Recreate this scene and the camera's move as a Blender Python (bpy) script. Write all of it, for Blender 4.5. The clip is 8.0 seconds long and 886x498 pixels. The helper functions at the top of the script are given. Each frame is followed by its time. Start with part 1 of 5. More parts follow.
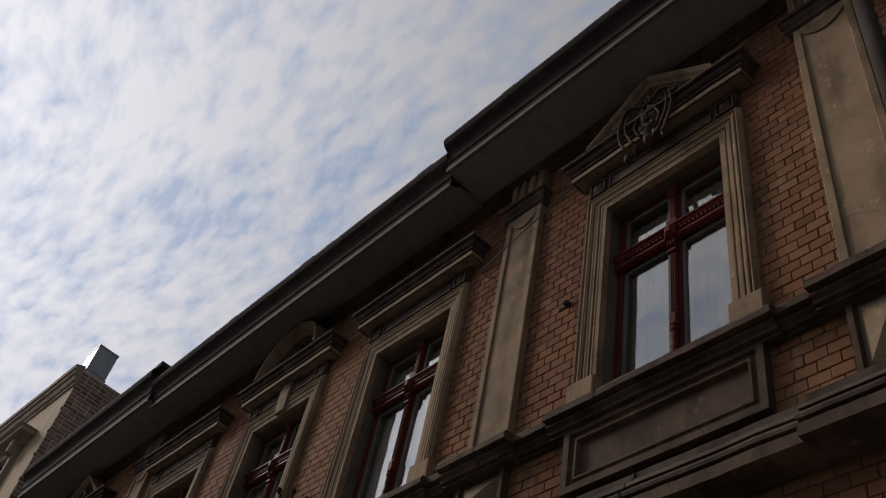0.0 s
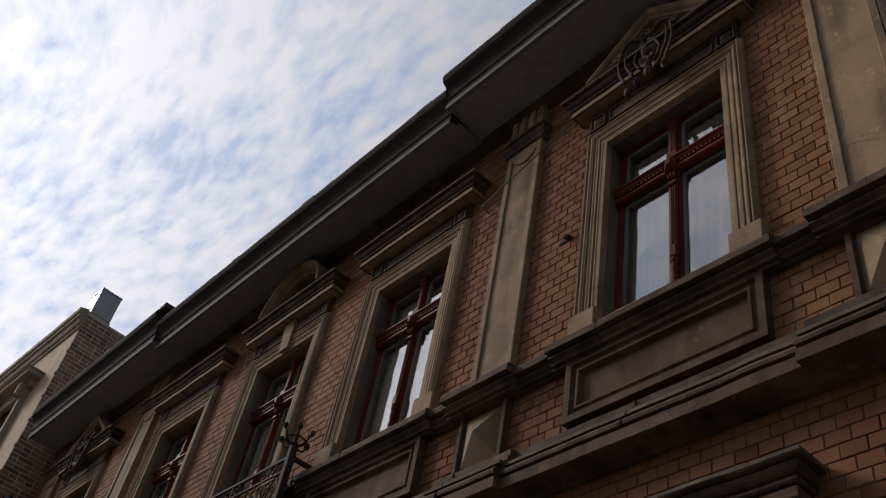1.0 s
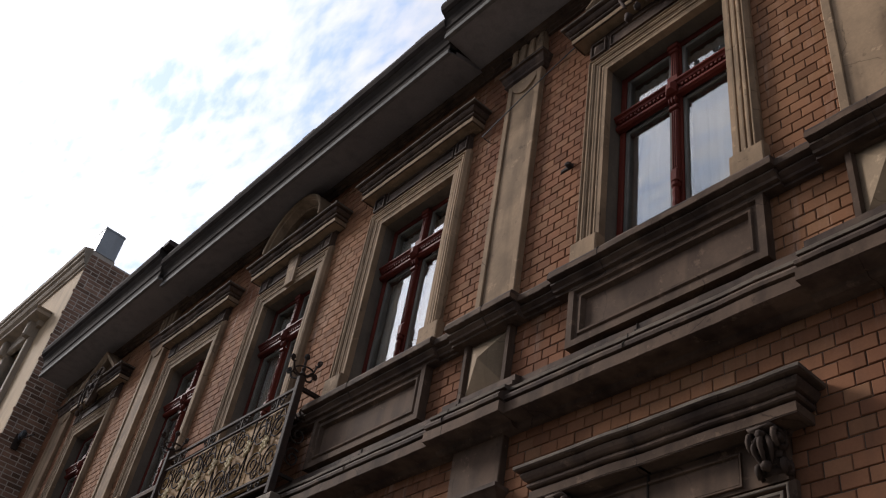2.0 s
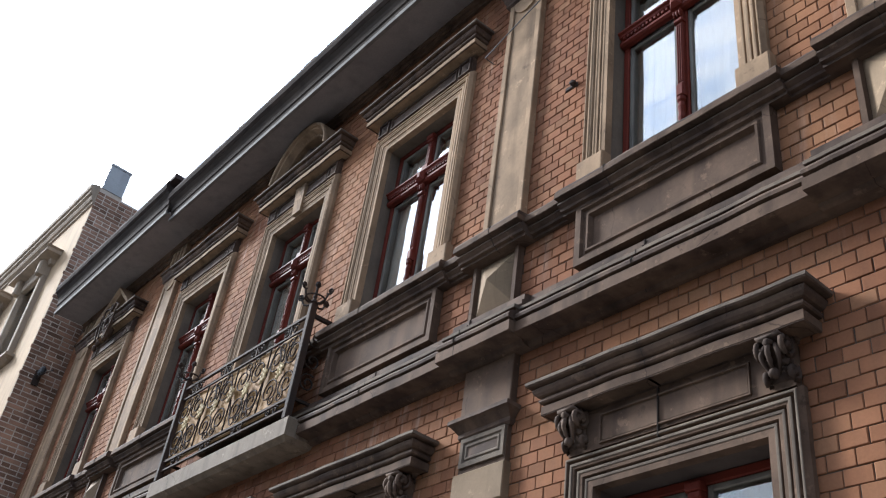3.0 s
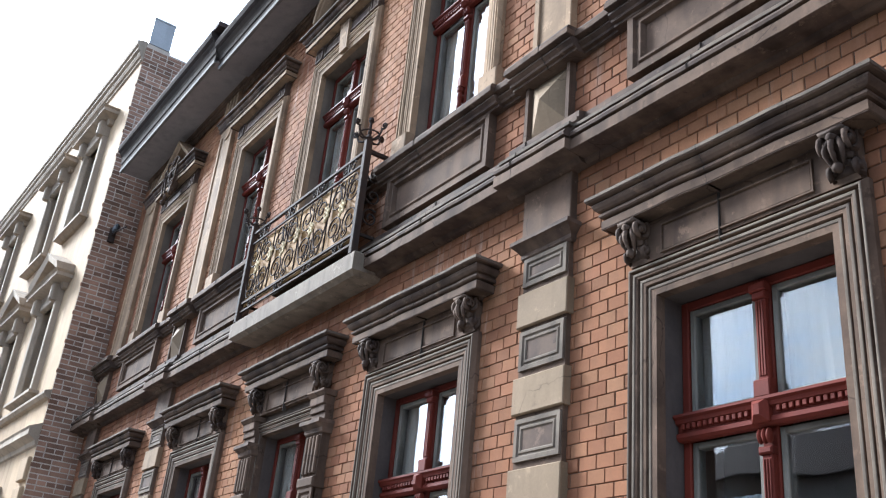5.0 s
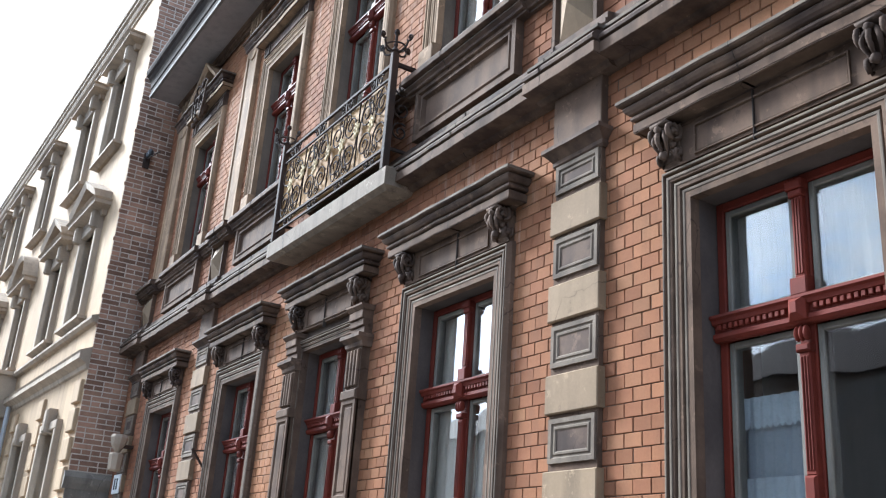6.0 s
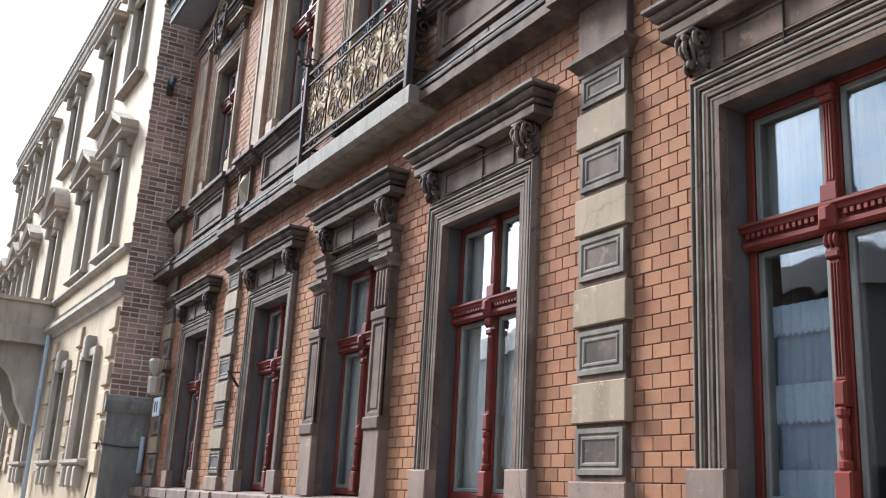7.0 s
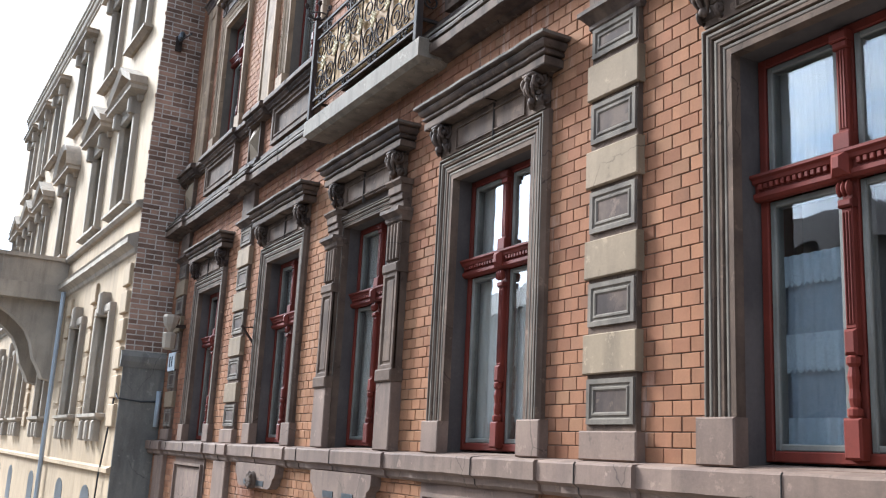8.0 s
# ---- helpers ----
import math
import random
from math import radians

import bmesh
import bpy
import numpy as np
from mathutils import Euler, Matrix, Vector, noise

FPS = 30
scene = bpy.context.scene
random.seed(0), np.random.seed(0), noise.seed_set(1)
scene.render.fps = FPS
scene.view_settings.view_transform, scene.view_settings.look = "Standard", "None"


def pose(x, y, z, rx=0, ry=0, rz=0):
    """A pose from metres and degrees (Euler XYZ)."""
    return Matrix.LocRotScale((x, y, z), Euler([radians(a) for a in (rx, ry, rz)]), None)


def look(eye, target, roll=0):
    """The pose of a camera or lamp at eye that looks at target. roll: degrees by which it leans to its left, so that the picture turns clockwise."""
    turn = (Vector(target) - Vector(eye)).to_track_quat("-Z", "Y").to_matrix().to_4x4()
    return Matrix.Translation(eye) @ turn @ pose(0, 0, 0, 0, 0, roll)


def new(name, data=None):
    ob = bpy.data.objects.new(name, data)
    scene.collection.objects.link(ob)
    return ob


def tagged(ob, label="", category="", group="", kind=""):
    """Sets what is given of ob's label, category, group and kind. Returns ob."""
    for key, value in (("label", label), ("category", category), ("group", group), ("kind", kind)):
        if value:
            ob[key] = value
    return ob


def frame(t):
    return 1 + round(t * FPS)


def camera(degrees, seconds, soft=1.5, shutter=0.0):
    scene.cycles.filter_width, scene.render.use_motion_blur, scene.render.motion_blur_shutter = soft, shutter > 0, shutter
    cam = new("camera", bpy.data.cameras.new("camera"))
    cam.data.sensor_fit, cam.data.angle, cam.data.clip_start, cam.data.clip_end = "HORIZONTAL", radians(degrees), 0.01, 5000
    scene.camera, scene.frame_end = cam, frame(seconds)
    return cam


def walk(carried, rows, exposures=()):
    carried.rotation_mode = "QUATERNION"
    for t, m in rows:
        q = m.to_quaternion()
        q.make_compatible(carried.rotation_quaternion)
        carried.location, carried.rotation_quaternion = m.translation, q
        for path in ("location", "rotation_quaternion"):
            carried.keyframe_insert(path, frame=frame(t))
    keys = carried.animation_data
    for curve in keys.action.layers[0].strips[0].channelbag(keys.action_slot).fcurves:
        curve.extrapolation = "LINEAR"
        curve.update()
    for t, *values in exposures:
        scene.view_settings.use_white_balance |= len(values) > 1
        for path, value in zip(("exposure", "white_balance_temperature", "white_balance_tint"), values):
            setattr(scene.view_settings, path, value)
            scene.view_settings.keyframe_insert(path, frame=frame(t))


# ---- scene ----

# ---- camera ----
cam = camera(50.05, 8.0, soft=1.15)
PATH = [
    (0, (0.004, -3.363, 1.827), (-2.862, -1.533, 5.493), 14.32),
    (0.5, (0.000, -3.364, 1.799), (-2.923, -1.457, 5.379), 13.68),
    (1, (-0.003, -3.365, 1.771), (-3.006, -1.355, 5.227), 12.69),
    (1.5, (-0.002, -3.365, 1.745), (-3.081, -1.265, 5.079), 11.88),
    (3, (0.001, -3.363, 1.685), (-3.328, -1.018, 4.586), 8.85),
    (3.5, (-0.001, -3.358, 1.670), (-3.441, -0.960, 4.393), 7.96),
    (4, (-0.003, -3.349, 1.656), (-3.574, -0.923, 4.178), 7.16),
    (4.5, (-0.005, -3.338, 1.647), (-3.699, -0.904, 3.978), 6.50),
    (6, (0.000, -3.308, 1.635), (-4.046, -0.904, 3.323), 4.17),
    (6.5, (0.000, -3.301, 1.622), (-4.137, -0.922, 3.112), 3.58),
    (7, (-0.000, -3.298, 1.605), (-4.214, -0.935, 2.896), 3.19),
    (7.5, (0.003, -3.298, 1.593), (-4.257, -0.946, 2.744), 2.95),
    (8, (0.006, -3.299, 1.584), (-4.279, -0.950, 2.647), 2.96),
]
EXPOSURES = [(0, -0.55, 6350, 14), (1.0, -0.25, 6300, 15), (1.7, 0.08, 6250, 15), (2.8, 1.44, 5700, 10), (4.5, 2.17, 5350, 8), (6, 2.31, 5300, 7), (8, 2.29, 5250, 6)]
walk(cam, [(t, look(eye, target, roll)) for t, eye, target, roll in PATH], EXPOSURES)

# ---- sky and sun ----
SUN_EL, SUN_AZ = radians(32), radians(-112)          # azimuth from +y towards +x
SUN_DIR = Vector((math.sin(SUN_AZ) * math.cos(SUN_EL), math.cos(SUN_AZ) * math.cos(SUN_EL), math.sin(SUN_EL)))
sun = new("sun", bpy.data.lights.new("sun", "SUN"))
sun.data.energy, sun.data.angle, sun.data.color = 3.0, radians(15), (1.0, 0.95, 0.86)
sun.matrix_world = look((0, 0, 0), -SUN_DIR)


def node(nt, kind, links=(), **values):
    """A node with its settings; links: (input, socket or value)."""
    n = nt.nodes.new(kind)
    for key, value in values.items():
        setattr(n, key, value)
    for key, value in dict(links).items():
        if isinstance(value, bpy.types.NodeSocket):
            nt.links.new(value, n.inputs[key])
        else:
            n.inputs[key].default_value = value
    return n


def math_node(nt, op, a, b=0.0):
    return node(nt, "ShaderNodeMath", {0: a, 1: b}, operation=op).outputs[0]


def ramp(nt, fac, stops):
    r = node(nt, "ShaderNodeValToRGB", {0: fac})
    while len(r.color_ramp.elements) < len(stops):
        r.color_ramp.elements.new(0.5)
    for e, (p, c) in zip(r.color_ramp.elements, stops):
        e.position, e.color = p, (c, c, c, 1) if isinstance(c, (int, float)) else (*c, 1)
    return r.outputs[0]


def mix(nt, fac, a, b, blend="MIX"):
    n = nt.nodes.new("ShaderNodeMix")
    n.data_type, n.blend_type = "RGBA", blend
    for i, v in ((0, fac), (6, a), (7, b)):
        if isinstance(v, bpy.types.NodeSocket):
            nt.links.new(v, n.inputs[i])
        else:
            n.inputs[i].default_value = v if i == 0 else ((*v, 1) if len(v) == 3 else v)
    return n.outputs[2]


def build_sky():
    world = bpy.data.worlds.new("world")
    scene.world = world
    world.use_nodes = True
    nt = world.node_tree
    nt.nodes.clear()
    sky = node(nt, "ShaderNodeTexSky", sky_type="NISHITA", sun_disc=False, sun_elevation=SUN_EL, sun_rotation=SUN_AZ)
    way = node(nt, "ShaderNodeTexCoord").outputs["Generated"]
    sep = node(nt, "ShaderNodeSeparateXYZ", {0: way})
    up = math_node(nt, "ADD", math_node(nt, "MAXIMUM", sep.outputs[2], 0.0), 0.12)
    plane = node(nt, "ShaderNodeCombineXYZ", {0: math_node(nt, "DIVIDE", sep.outputs[0], up), 1: math_node(nt, "DIVIDE", sep.outputs[1], up)}).outputs[0]
    warp = node(nt, "ShaderNodeTexNoise", {"Vector": plane, "Scale": 2.2, "Detail": 2.0})
    bent = node(nt, "ShaderNodeVectorMath", {0: plane, 1: node(nt, "ShaderNodeVectorMath", {0: warp.outputs["Color"], "Scale": 0.12}, operation="SCALE").outputs[0]}).outputs[0]
    turned = node(nt, "ShaderNodeMapping", {"Vector": bent, "Rotation": (0, 0, 0.6), "Scale": (0.9, 2.0, 1.0)}).outputs[0]
    small = node(nt, "ShaderNodeTexNoise", {"Vector": turned, "Scale": 22.0, "Detail": 5.0, "Roughness": 0.5}).outputs["Fac"]
    large = node(nt, "ShaderNodeTexNoise", {"Vector": plane, "Scale": 3.2, "Detail": 3.0}).outputs["Fac"]
    cover = math_node(nt, "ADD", math_node(nt, "MULTIPLY", small, 0.60), math_node(nt, "MULTIPLY", large, 0.5))
    mask = ramp(nt, cover, [(0.41, 0.0), (0.51, 0.55), (0.63, 1.0)])
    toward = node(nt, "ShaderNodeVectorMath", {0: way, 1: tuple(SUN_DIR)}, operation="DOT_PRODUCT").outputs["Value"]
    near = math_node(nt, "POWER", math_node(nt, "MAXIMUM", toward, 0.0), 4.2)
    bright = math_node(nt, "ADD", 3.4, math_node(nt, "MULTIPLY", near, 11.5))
    thin = mix(nt, 0.8, sky.outputs[0], (2.3, 3.5, 5.2))
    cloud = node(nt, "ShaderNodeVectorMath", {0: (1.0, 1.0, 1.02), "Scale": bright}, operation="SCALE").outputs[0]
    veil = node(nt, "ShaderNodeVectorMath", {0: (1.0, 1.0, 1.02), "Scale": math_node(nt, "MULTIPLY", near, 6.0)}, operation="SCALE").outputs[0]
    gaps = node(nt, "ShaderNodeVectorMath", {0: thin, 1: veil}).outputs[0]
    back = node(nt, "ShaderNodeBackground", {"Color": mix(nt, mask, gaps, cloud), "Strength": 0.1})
    out = node(nt, "ShaderNodeOutputWorld", {"Surface": back.outputs[0]})


build_sky()


# ---- materials ----
def surface(name, c1, c2, c3, rough=0.8, coarse=2.0, fine=70.0, bump=0.2, depth=0.004, streak=0.5, metal=0.0, vary=0.12, spec=0.35, bloom=0.0, crack=0.0):
    """A weathered surface: two colours in patches, a third in vertical streaks and specks, and a fine relief."""
    m = bpy.data.materials.new(name)
    m.use_nodes = True
    nt = m.node_tree
    bsdf = nt.nodes["Principled BSDF"]
    info = node(nt, "ShaderNodeObjectInfo").outputs["Random"]
    island = node(nt, "ShaderNodeNewGeometry").outputs["Random Per Island"]
    chance = math_node(nt, "FRACT", math_node(nt, "ADD", info, island))
    where = node(nt, "ShaderNodeTexCoord").outputs["Object"]
    vec = node(nt, "ShaderNodeVectorMath", {0: where, 1: node(nt, "ShaderNodeCombineXYZ", {0: math_node(nt, "MULTIPLY", info, 9.0), 2: math_node(nt, "MULTIPLY", info, 5.0)}).outputs[0]}).outputs[0]
    patch = node(nt, "ShaderNodeTexNoise", {"Vector": vec, "Scale": coarse, "Detail": 4.0, "Roughness": 0.6}).outputs["Fac"]
    grain = node(nt, "ShaderNodeTexNoise", {"Vector": vec, "Scale": fine, "Detail": 3.0, "Roughness": 0.65}).outputs["Fac"]
    run = node(nt, "ShaderNodeMapping", {"Vector": vec, "Scale": (4.5, 4.5, 0.7)}).outputs[0]
    drip = node(nt, "ShaderNodeTexNoise", {"Vector": run, "Scale": 1.6, "Detail": 4.0}).outputs["Fac"]
    col = mix(nt, ramp(nt, patch, [(0.36, 0.0), (0.64, 1.0)]), c1, c2)
    col = mix(nt, math_node(nt, "MULTIPLY", ramp(nt, drip, [(0.48, 0.0), (0.75, 1.0)]), streak), col, c3)
    if bloom:
        runs = node(nt, "ShaderNodeMapping", {"Vector": where, "Scale": (5.0, 5.0, 0.55)}).outputs[0]
        pale = node(nt, "ShaderNodeTexNoise", {"Vector": runs, "Scale": 2.3, "Detail": 6.0, "Roughness": 0.7}).outputs["Fac"]
        area = node(nt, "ShaderNodeTexNoise", {"Vector": where, "Scale": 0.7, "Detail": 2.0}).outputs["Fac"]
        salt = math_node(nt, "MULTIPLY", ramp(nt, pale, [(0.53, 0.0), (0.70, bloom)]), ramp(nt, area, [(0.45, 0.0), (0.6, 1.0)]))
        col = mix(nt, salt, col, (0.52, 0.43, 0.36))
        broad = node(nt, "ShaderNodeTexNoise", {"Vector": where, "Scale": 0.33, "Detail": 2.0}).outputs["Fac"]
        col = mix(nt, ramp(nt, broad, [(0.44, 0.0), (0.60, 0.5)]), col, (c1[0] * 1.18, c1[1] * 1.28, c1[2] * 1.18))
        odd = math_node(nt, "FRACT", math_node(nt, "MULTIPLY", chance, 13.7))
        col = mix(nt, ramp(nt, odd, [(0.78, 0.0), (1.0, 0.38)]), col, tuple(0.45 * v for v in c2))
        col = mix(nt, ramp(nt, odd, [(0.0, 0.28), (0.25, 0.0)]), col, (c1[0] * 1.1, c1[1] * 1.45, c1[2] * 1.5))
    if crack:
        shift = node(nt, "ShaderNodeTexNoise", {"Vector": vec, "Scale": 3.5, "Detail": 4.0}).outputs["Color"]
        bent = node(nt, "ShaderNodeVectorMath", {0: vec, 1: node(nt, "ShaderNodeVectorMath", {0: shift, "Scale": 0.22}, operation="SCALE").outputs[0]}).outputs[0]
        edge = node(nt, "ShaderNodeTexVoronoi", {"Vector": bent, "Scale": 1.1}, feature="DISTANCE_TO_EDGE").outputs["Distance"]
        some = node(nt, "ShaderNodeTexNoise", {"Vector": vec, "Scale": 1.4, "Detail": 1.0}).outputs["Fac"]
        line = math_node(nt, "MULTIPLY", ramp(nt, edge, [(0.001, 1.0), (0.0045, 0.0)]), ramp(nt, some, [(0.5, 0.0), (0.56, crack)]))
        col = mix(nt, line, col, tuple(0.3 * v for v in c3))
        chip = node(nt, "ShaderNodeTexNoise", {"Vector": vec, "Scale": 9.0, "Detail": 6.0, "Roughness": 0.7}).outputs["Fac"]
        col = mix(nt, ramp(nt, chip, [(0.60, 0.0), (0.66, 0.55)]), col, tuple(min(0.6, 1.45 * v) for v in c1))
        col = mix(nt, ramp(nt, chip, [(0.30, 0.6), (0.38, 0.0)]), col, c3)
    tone = math_node(nt, "ADD", math_node(nt, "MULTIPLY", math_node(nt, "SUBTRACT", chance, 0.5), 2 * vary), math_node(nt, "ADD", 0.82, math_node(nt, "MULTIPLY", grain, 0.36)))
    col = node(nt, "ShaderNodeVectorMath", {0: col, "Scale": tone}, operation="SCALE").outputs[0]
    nt.links.new(col, bsdf.inputs["Base Color"])
    nt.links.new(math_node(nt, "ADD", rough - 0.1, math_node(nt, "MULTIPLY", grain, 0.2)), bsdf.inputs["Roughness"])
    bsdf.inputs["Metallic"].default_value, bsdf.inputs["Specular IOR Level"].default_value = metal, spec
    if bump:
        height = math_node(nt, "ADD", math_node(nt, "MULTIPLY", grain, 0.5), patch)
        b = node(nt, "ShaderNodeBump", {"Height": height, "Strength": bump, "Distance": depth})
        nt.links.new(b.outputs[0], bsdf.inputs["Normal"])
    return m


def glass(name, tint=(0.93, 0.95, 0.96)):
    """Window glass: clear, with a mirror sheen that grows at a flat angle, and slightly wavy."""
    m = bpy.data.materials.new(name)
    m.use_nodes = True
    nt = m.node_tree
    nt.nodes.clear()
    where = node(nt, "ShaderNodeTexCoord").outputs["Object"]
    wave = node(nt, "ShaderNodeTexNoise", {"Vector": where, "Scale": 3.0, "Detail": 1.0}).outputs["Fac"]
    b = node(nt, "ShaderNodeBump", {"Height": wave, "Strength": 0.12, "Distance": 0.02}).outputs[0]
    gloss = node(nt, "ShaderNodeBsdfGlossy", {"Roughness": 0.02, "Color": (1, 0.98, 0.95, 1), "Normal": b}).outputs[0]
    clear = node(nt, "ShaderNodeBsdfTransparent", {"Color": (*tint, 1)}).outputs[0]
    facing = node(nt, "ShaderNodeLayerWeight", {"Blend": 0.5}).outputs["Facing"]
    fres = math_node(nt, "ADD", 0.035, math_node(nt, "MULTIPLY", math_node(nt, "POWER", facing, 2.3), 0.8))
    mixed = node(nt, "ShaderNodeMixShader", {0: fres, 1: clear, 2: gloss}).outputs[0]
    node(nt, "ShaderNodeOutputMaterial", {"Surface": mixed})
    return m


def cloth(name, color):
    m = bpy.data.materials.new(name)
    m.use_nodes = True
    nt = m.node_tree
    nt.nodes.clear()
    where = node(nt, "ShaderNodeTexCoord").outputs["Object"]
    weave = node(nt, "ShaderNodeTexNoise", {"Vector": where, "Scale": 90.0, "Detail": 2.0}).outputs["Fac"]
    fold = node(nt, "ShaderNodeTexNoise", {"Vector": where, "Scale": 4.0, "Detail": 2.0}).outputs["Fac"]
    col = mix(nt, fold, tuple(c * 0.8 for c in color), color)
    dif = node(nt, "ShaderNodeBsdfDiffuse", {"Color": col}).outputs[0]
    thr = node(nt, "ShaderNodeBsdfTranslucent", {"Color": col}).outputs[0]
    gap = node(nt, "ShaderNodeBsdfTransparent").outputs[0]
    body = node(nt, "ShaderNodeMixShader", {0: 0.12, 1: dif, 2: thr}).outputs[0]
    net = node(nt, "ShaderNodeMixShader", {0: ramp(nt, weave, [(0.35, 0.85), (0.55, 1.0)]), 1: gap, 2: body}).outputs[0]
    node(nt, "ShaderNodeOutputMaterial", {"Surface": net})
    return m


M_BRICK = surface("red_brick", (0.218, 0.101, 0.053), (0.157, 0.067, 0.037), (0.088, 0.047, 0.031), 0.8, 1.1, 60, 0.35, 0.004, 0.5, vary=0.13, spec=0.03, bloom=0.4)
M_MORTAR = surface("mortar", (0.101, 0.075, 0.057), (0.071, 0.053, 0.041), (0.041, 0.032, 0.026), 0.95, 3, 90, 0.4, spec=0.05)
M_STUCCO = surface("grey_stucco", (0.124, 0.081, 0.055), (0.070, 0.046, 0.032), (0.028, 0.019, 0.014), 0.8, 2.6, 60, 0.35, 0.005, 0.7, crack=0.6, spec=0.05)
M_SAND = surface("sandy_stucco", (0.307, 0.207, 0.125), (0.192, 0.131, 0.081), (0.080, 0.055, 0.037), 0.8, 2.2, 60, 0.35, 0.005, 0.65, crack=0.6, spec=0.05)
M_WORN = surface("worn_stone_edge", (0.160, 0.127, 0.095), (0.095, 0.074, 0.057), (0.043, 0.034, 0.027), 0.8, 3.5, 70, 0.3, 0.004, 0.6, spec=0.05)
M_SOOT = surface("sooty_stucco", (0.109, 0.073, 0.051), (0.049, 0.033, 0.026), (0.022, 0.016, 0.012), 0.8, 3.2, 60, 0.35, 0.005, 0.75, crack=0.6, spec=0.08)
M_CREAM = surface("cream_render", (0.210, 0.147, 0.091), (0.167, 0.118, 0.072), (0.089, 0.065, 0.042), 0.8, 2.2, 55, 0.25, 0.004, 0.55, crack=0.6, spec=0.08)
M_PINK = surface("pinkish_cement", (0.167, 0.110, 0.078), (0.123, 0.081, 0.060), (0.067, 0.047, 0.035), 0.8, 2.4, 60, 0.3, 0.005, 0.6, crack=0.6, spec=0.08)
# Lower plaster darker than the upper: the recess's shade is put into its colour.
M_REVEAL_SHADED = surface("shaded_reveal_plaster", (0.088, 0.070, 0.060), (0.062, 0.050, 0.044), (0.038, 0.032, 0.029), 0.9, 2.0, 50, 0.25, spec=0.07)
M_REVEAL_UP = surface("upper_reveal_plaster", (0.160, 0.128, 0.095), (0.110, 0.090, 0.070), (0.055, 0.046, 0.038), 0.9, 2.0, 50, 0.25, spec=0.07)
M_RED = surface("oxblood_paint", (0.115, 0.022, 0.013), (0.083, 0.017, 0.011), (0.043, 0.014, 0.010), 0.62, 3, 80, 0.2, 0.002, 0.5, spec=0.08)
M_CASEMENT = surface("grey_casement_paint", (0.16, 0.142, 0.115), (0.115, 0.103, 0.084), (0.06, 0.055, 0.046), 0.5, 4, 90, 0.15, 0.002, 0.6, spec=0.15)
M_IRON = surface("rusty_black_iron", (0.03, 0.024, 0.021), (0.045, 0.028, 0.02), (0.075, 0.04, 0.026), 0.8, 5, 120, 0.3, 0.002, 0.4, spec=0.1)
M_SLAB = surface("stained_cement", (0.218, 0.172, 0.125), (0.162, 0.126, 0.093), (0.072, 0.059, 0.045), 0.8, 2.2, 60, 0.3, 0.005, 0.7, crack=0.6, spec=0.08)
M_OCHRE = surface("ochre_sheet", (0.33, 0.195, 0.08), (0.245, 0.138, 0.055), (0.13, 0.072, 0.032), 0.7, 3, 70, 0.2, 0.003, 0.5, spec=0.05)
M_PALE = surface("pale_flower_paint", (0.46, 0.36, 0.2), (0.34, 0.26, 0.14), (0.18, 0.13, 0.08), 0.7, 8, 90, 0.2, spec=0.05)
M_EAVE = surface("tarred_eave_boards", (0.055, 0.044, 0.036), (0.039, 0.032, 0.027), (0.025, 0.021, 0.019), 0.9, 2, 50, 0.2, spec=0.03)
M_SOFFIT = surface("weathered_soffit_boards", (0.235, 0.205, 0.190), (0.195, 0.170, 0.158), (0.130, 0.115, 0.108), 0.85, 1.2, 50, 0.1, spec=0.07)
M_ZINC = surface("weathered_zinc", (0.061, 0.047, 0.039), (0.039, 0.031, 0.027), (0.022, 0.018, 0.016), 0.9, 4.5, 70, 0.15, 0.002, 0.5, spec=0.03)
M_EDGE = surface("greyed_wood_edge", (0.20, 0.185, 0.165), (0.14, 0.13, 0.12), (0.08, 0.075, 0.07), 0.8, 4, 80, 0.2, spec=0.05)
M_TILE = surface("roof_tiles", (0.06, 0.042, 0.037), (0.045, 0.034, 0.031), (0.03, 0.026, 0.024), 0.8, 2, 60, 0.3, spec=0.05)
M_NCREAM = surface("pale_cream_stucco", (0.388, 0.277, 0.168), (0.325, 0.231, 0.140), (0.209, 0.151, 0.098), 0.85, 1.2, 50, 0.2, 0.004, 0.5, spec=0.07)
M_NTRIM = surface("light_grey_trim", (0.349, 0.276, 0.200), (0.267, 0.212, 0.157), (0.155, 0.126, 0.095), 0.85, 1.6, 50, 0.2, 0.004, 0.55, spec=0.07)
M_NBRICK = surface("dull_red_brick", (0.285, 0.165, 0.110), (0.190, 0.110, 0.075), (0.110, 0.075, 0.056), 0.85, 2.2, 80, 0.4, 0.005, 0.4, vary=0.4, spec=0.07)
M_NMORTAR = surface("pale_mortar", (0.50, 0.42, 0.34), (0.40, 0.335, 0.27), (0.24, 0.21, 0.185), 0.95, 3, 80, 0.4, spec=0.05)
M_GREYREND = surface("grey_cement_render", (0.190, 0.165, 0.135), (0.130, 0.113, 0.094), (0.070, 0.062, 0.053), 0.9, 1.5, 45, 0.35, 0.006, 0.6, crack=0.6, spec=0.07)
M_NWIN = surface("white_window_paint", (0.6, 0.6, 0.58), (0.5, 0.5, 0.49), (0.35, 0.35, 0.34), 0.5, 4, 90, 0.1)
M_METAL = surface("grey_sheet_metal", (0.33, 0.335, 0.335), (0.27, 0.275, 0.275), (0.18, 0.18, 0.18), 0.5, 1.5, 60, 0.1, 0.002, 0.3, spec=0.2)
M_ROOM = surface("room_plaster", (0.30, 0.28, 0.25), (0.25, 0.235, 0.21), (0.2, 0.19, 0.17), 0.9, 1, 40, 0.1)
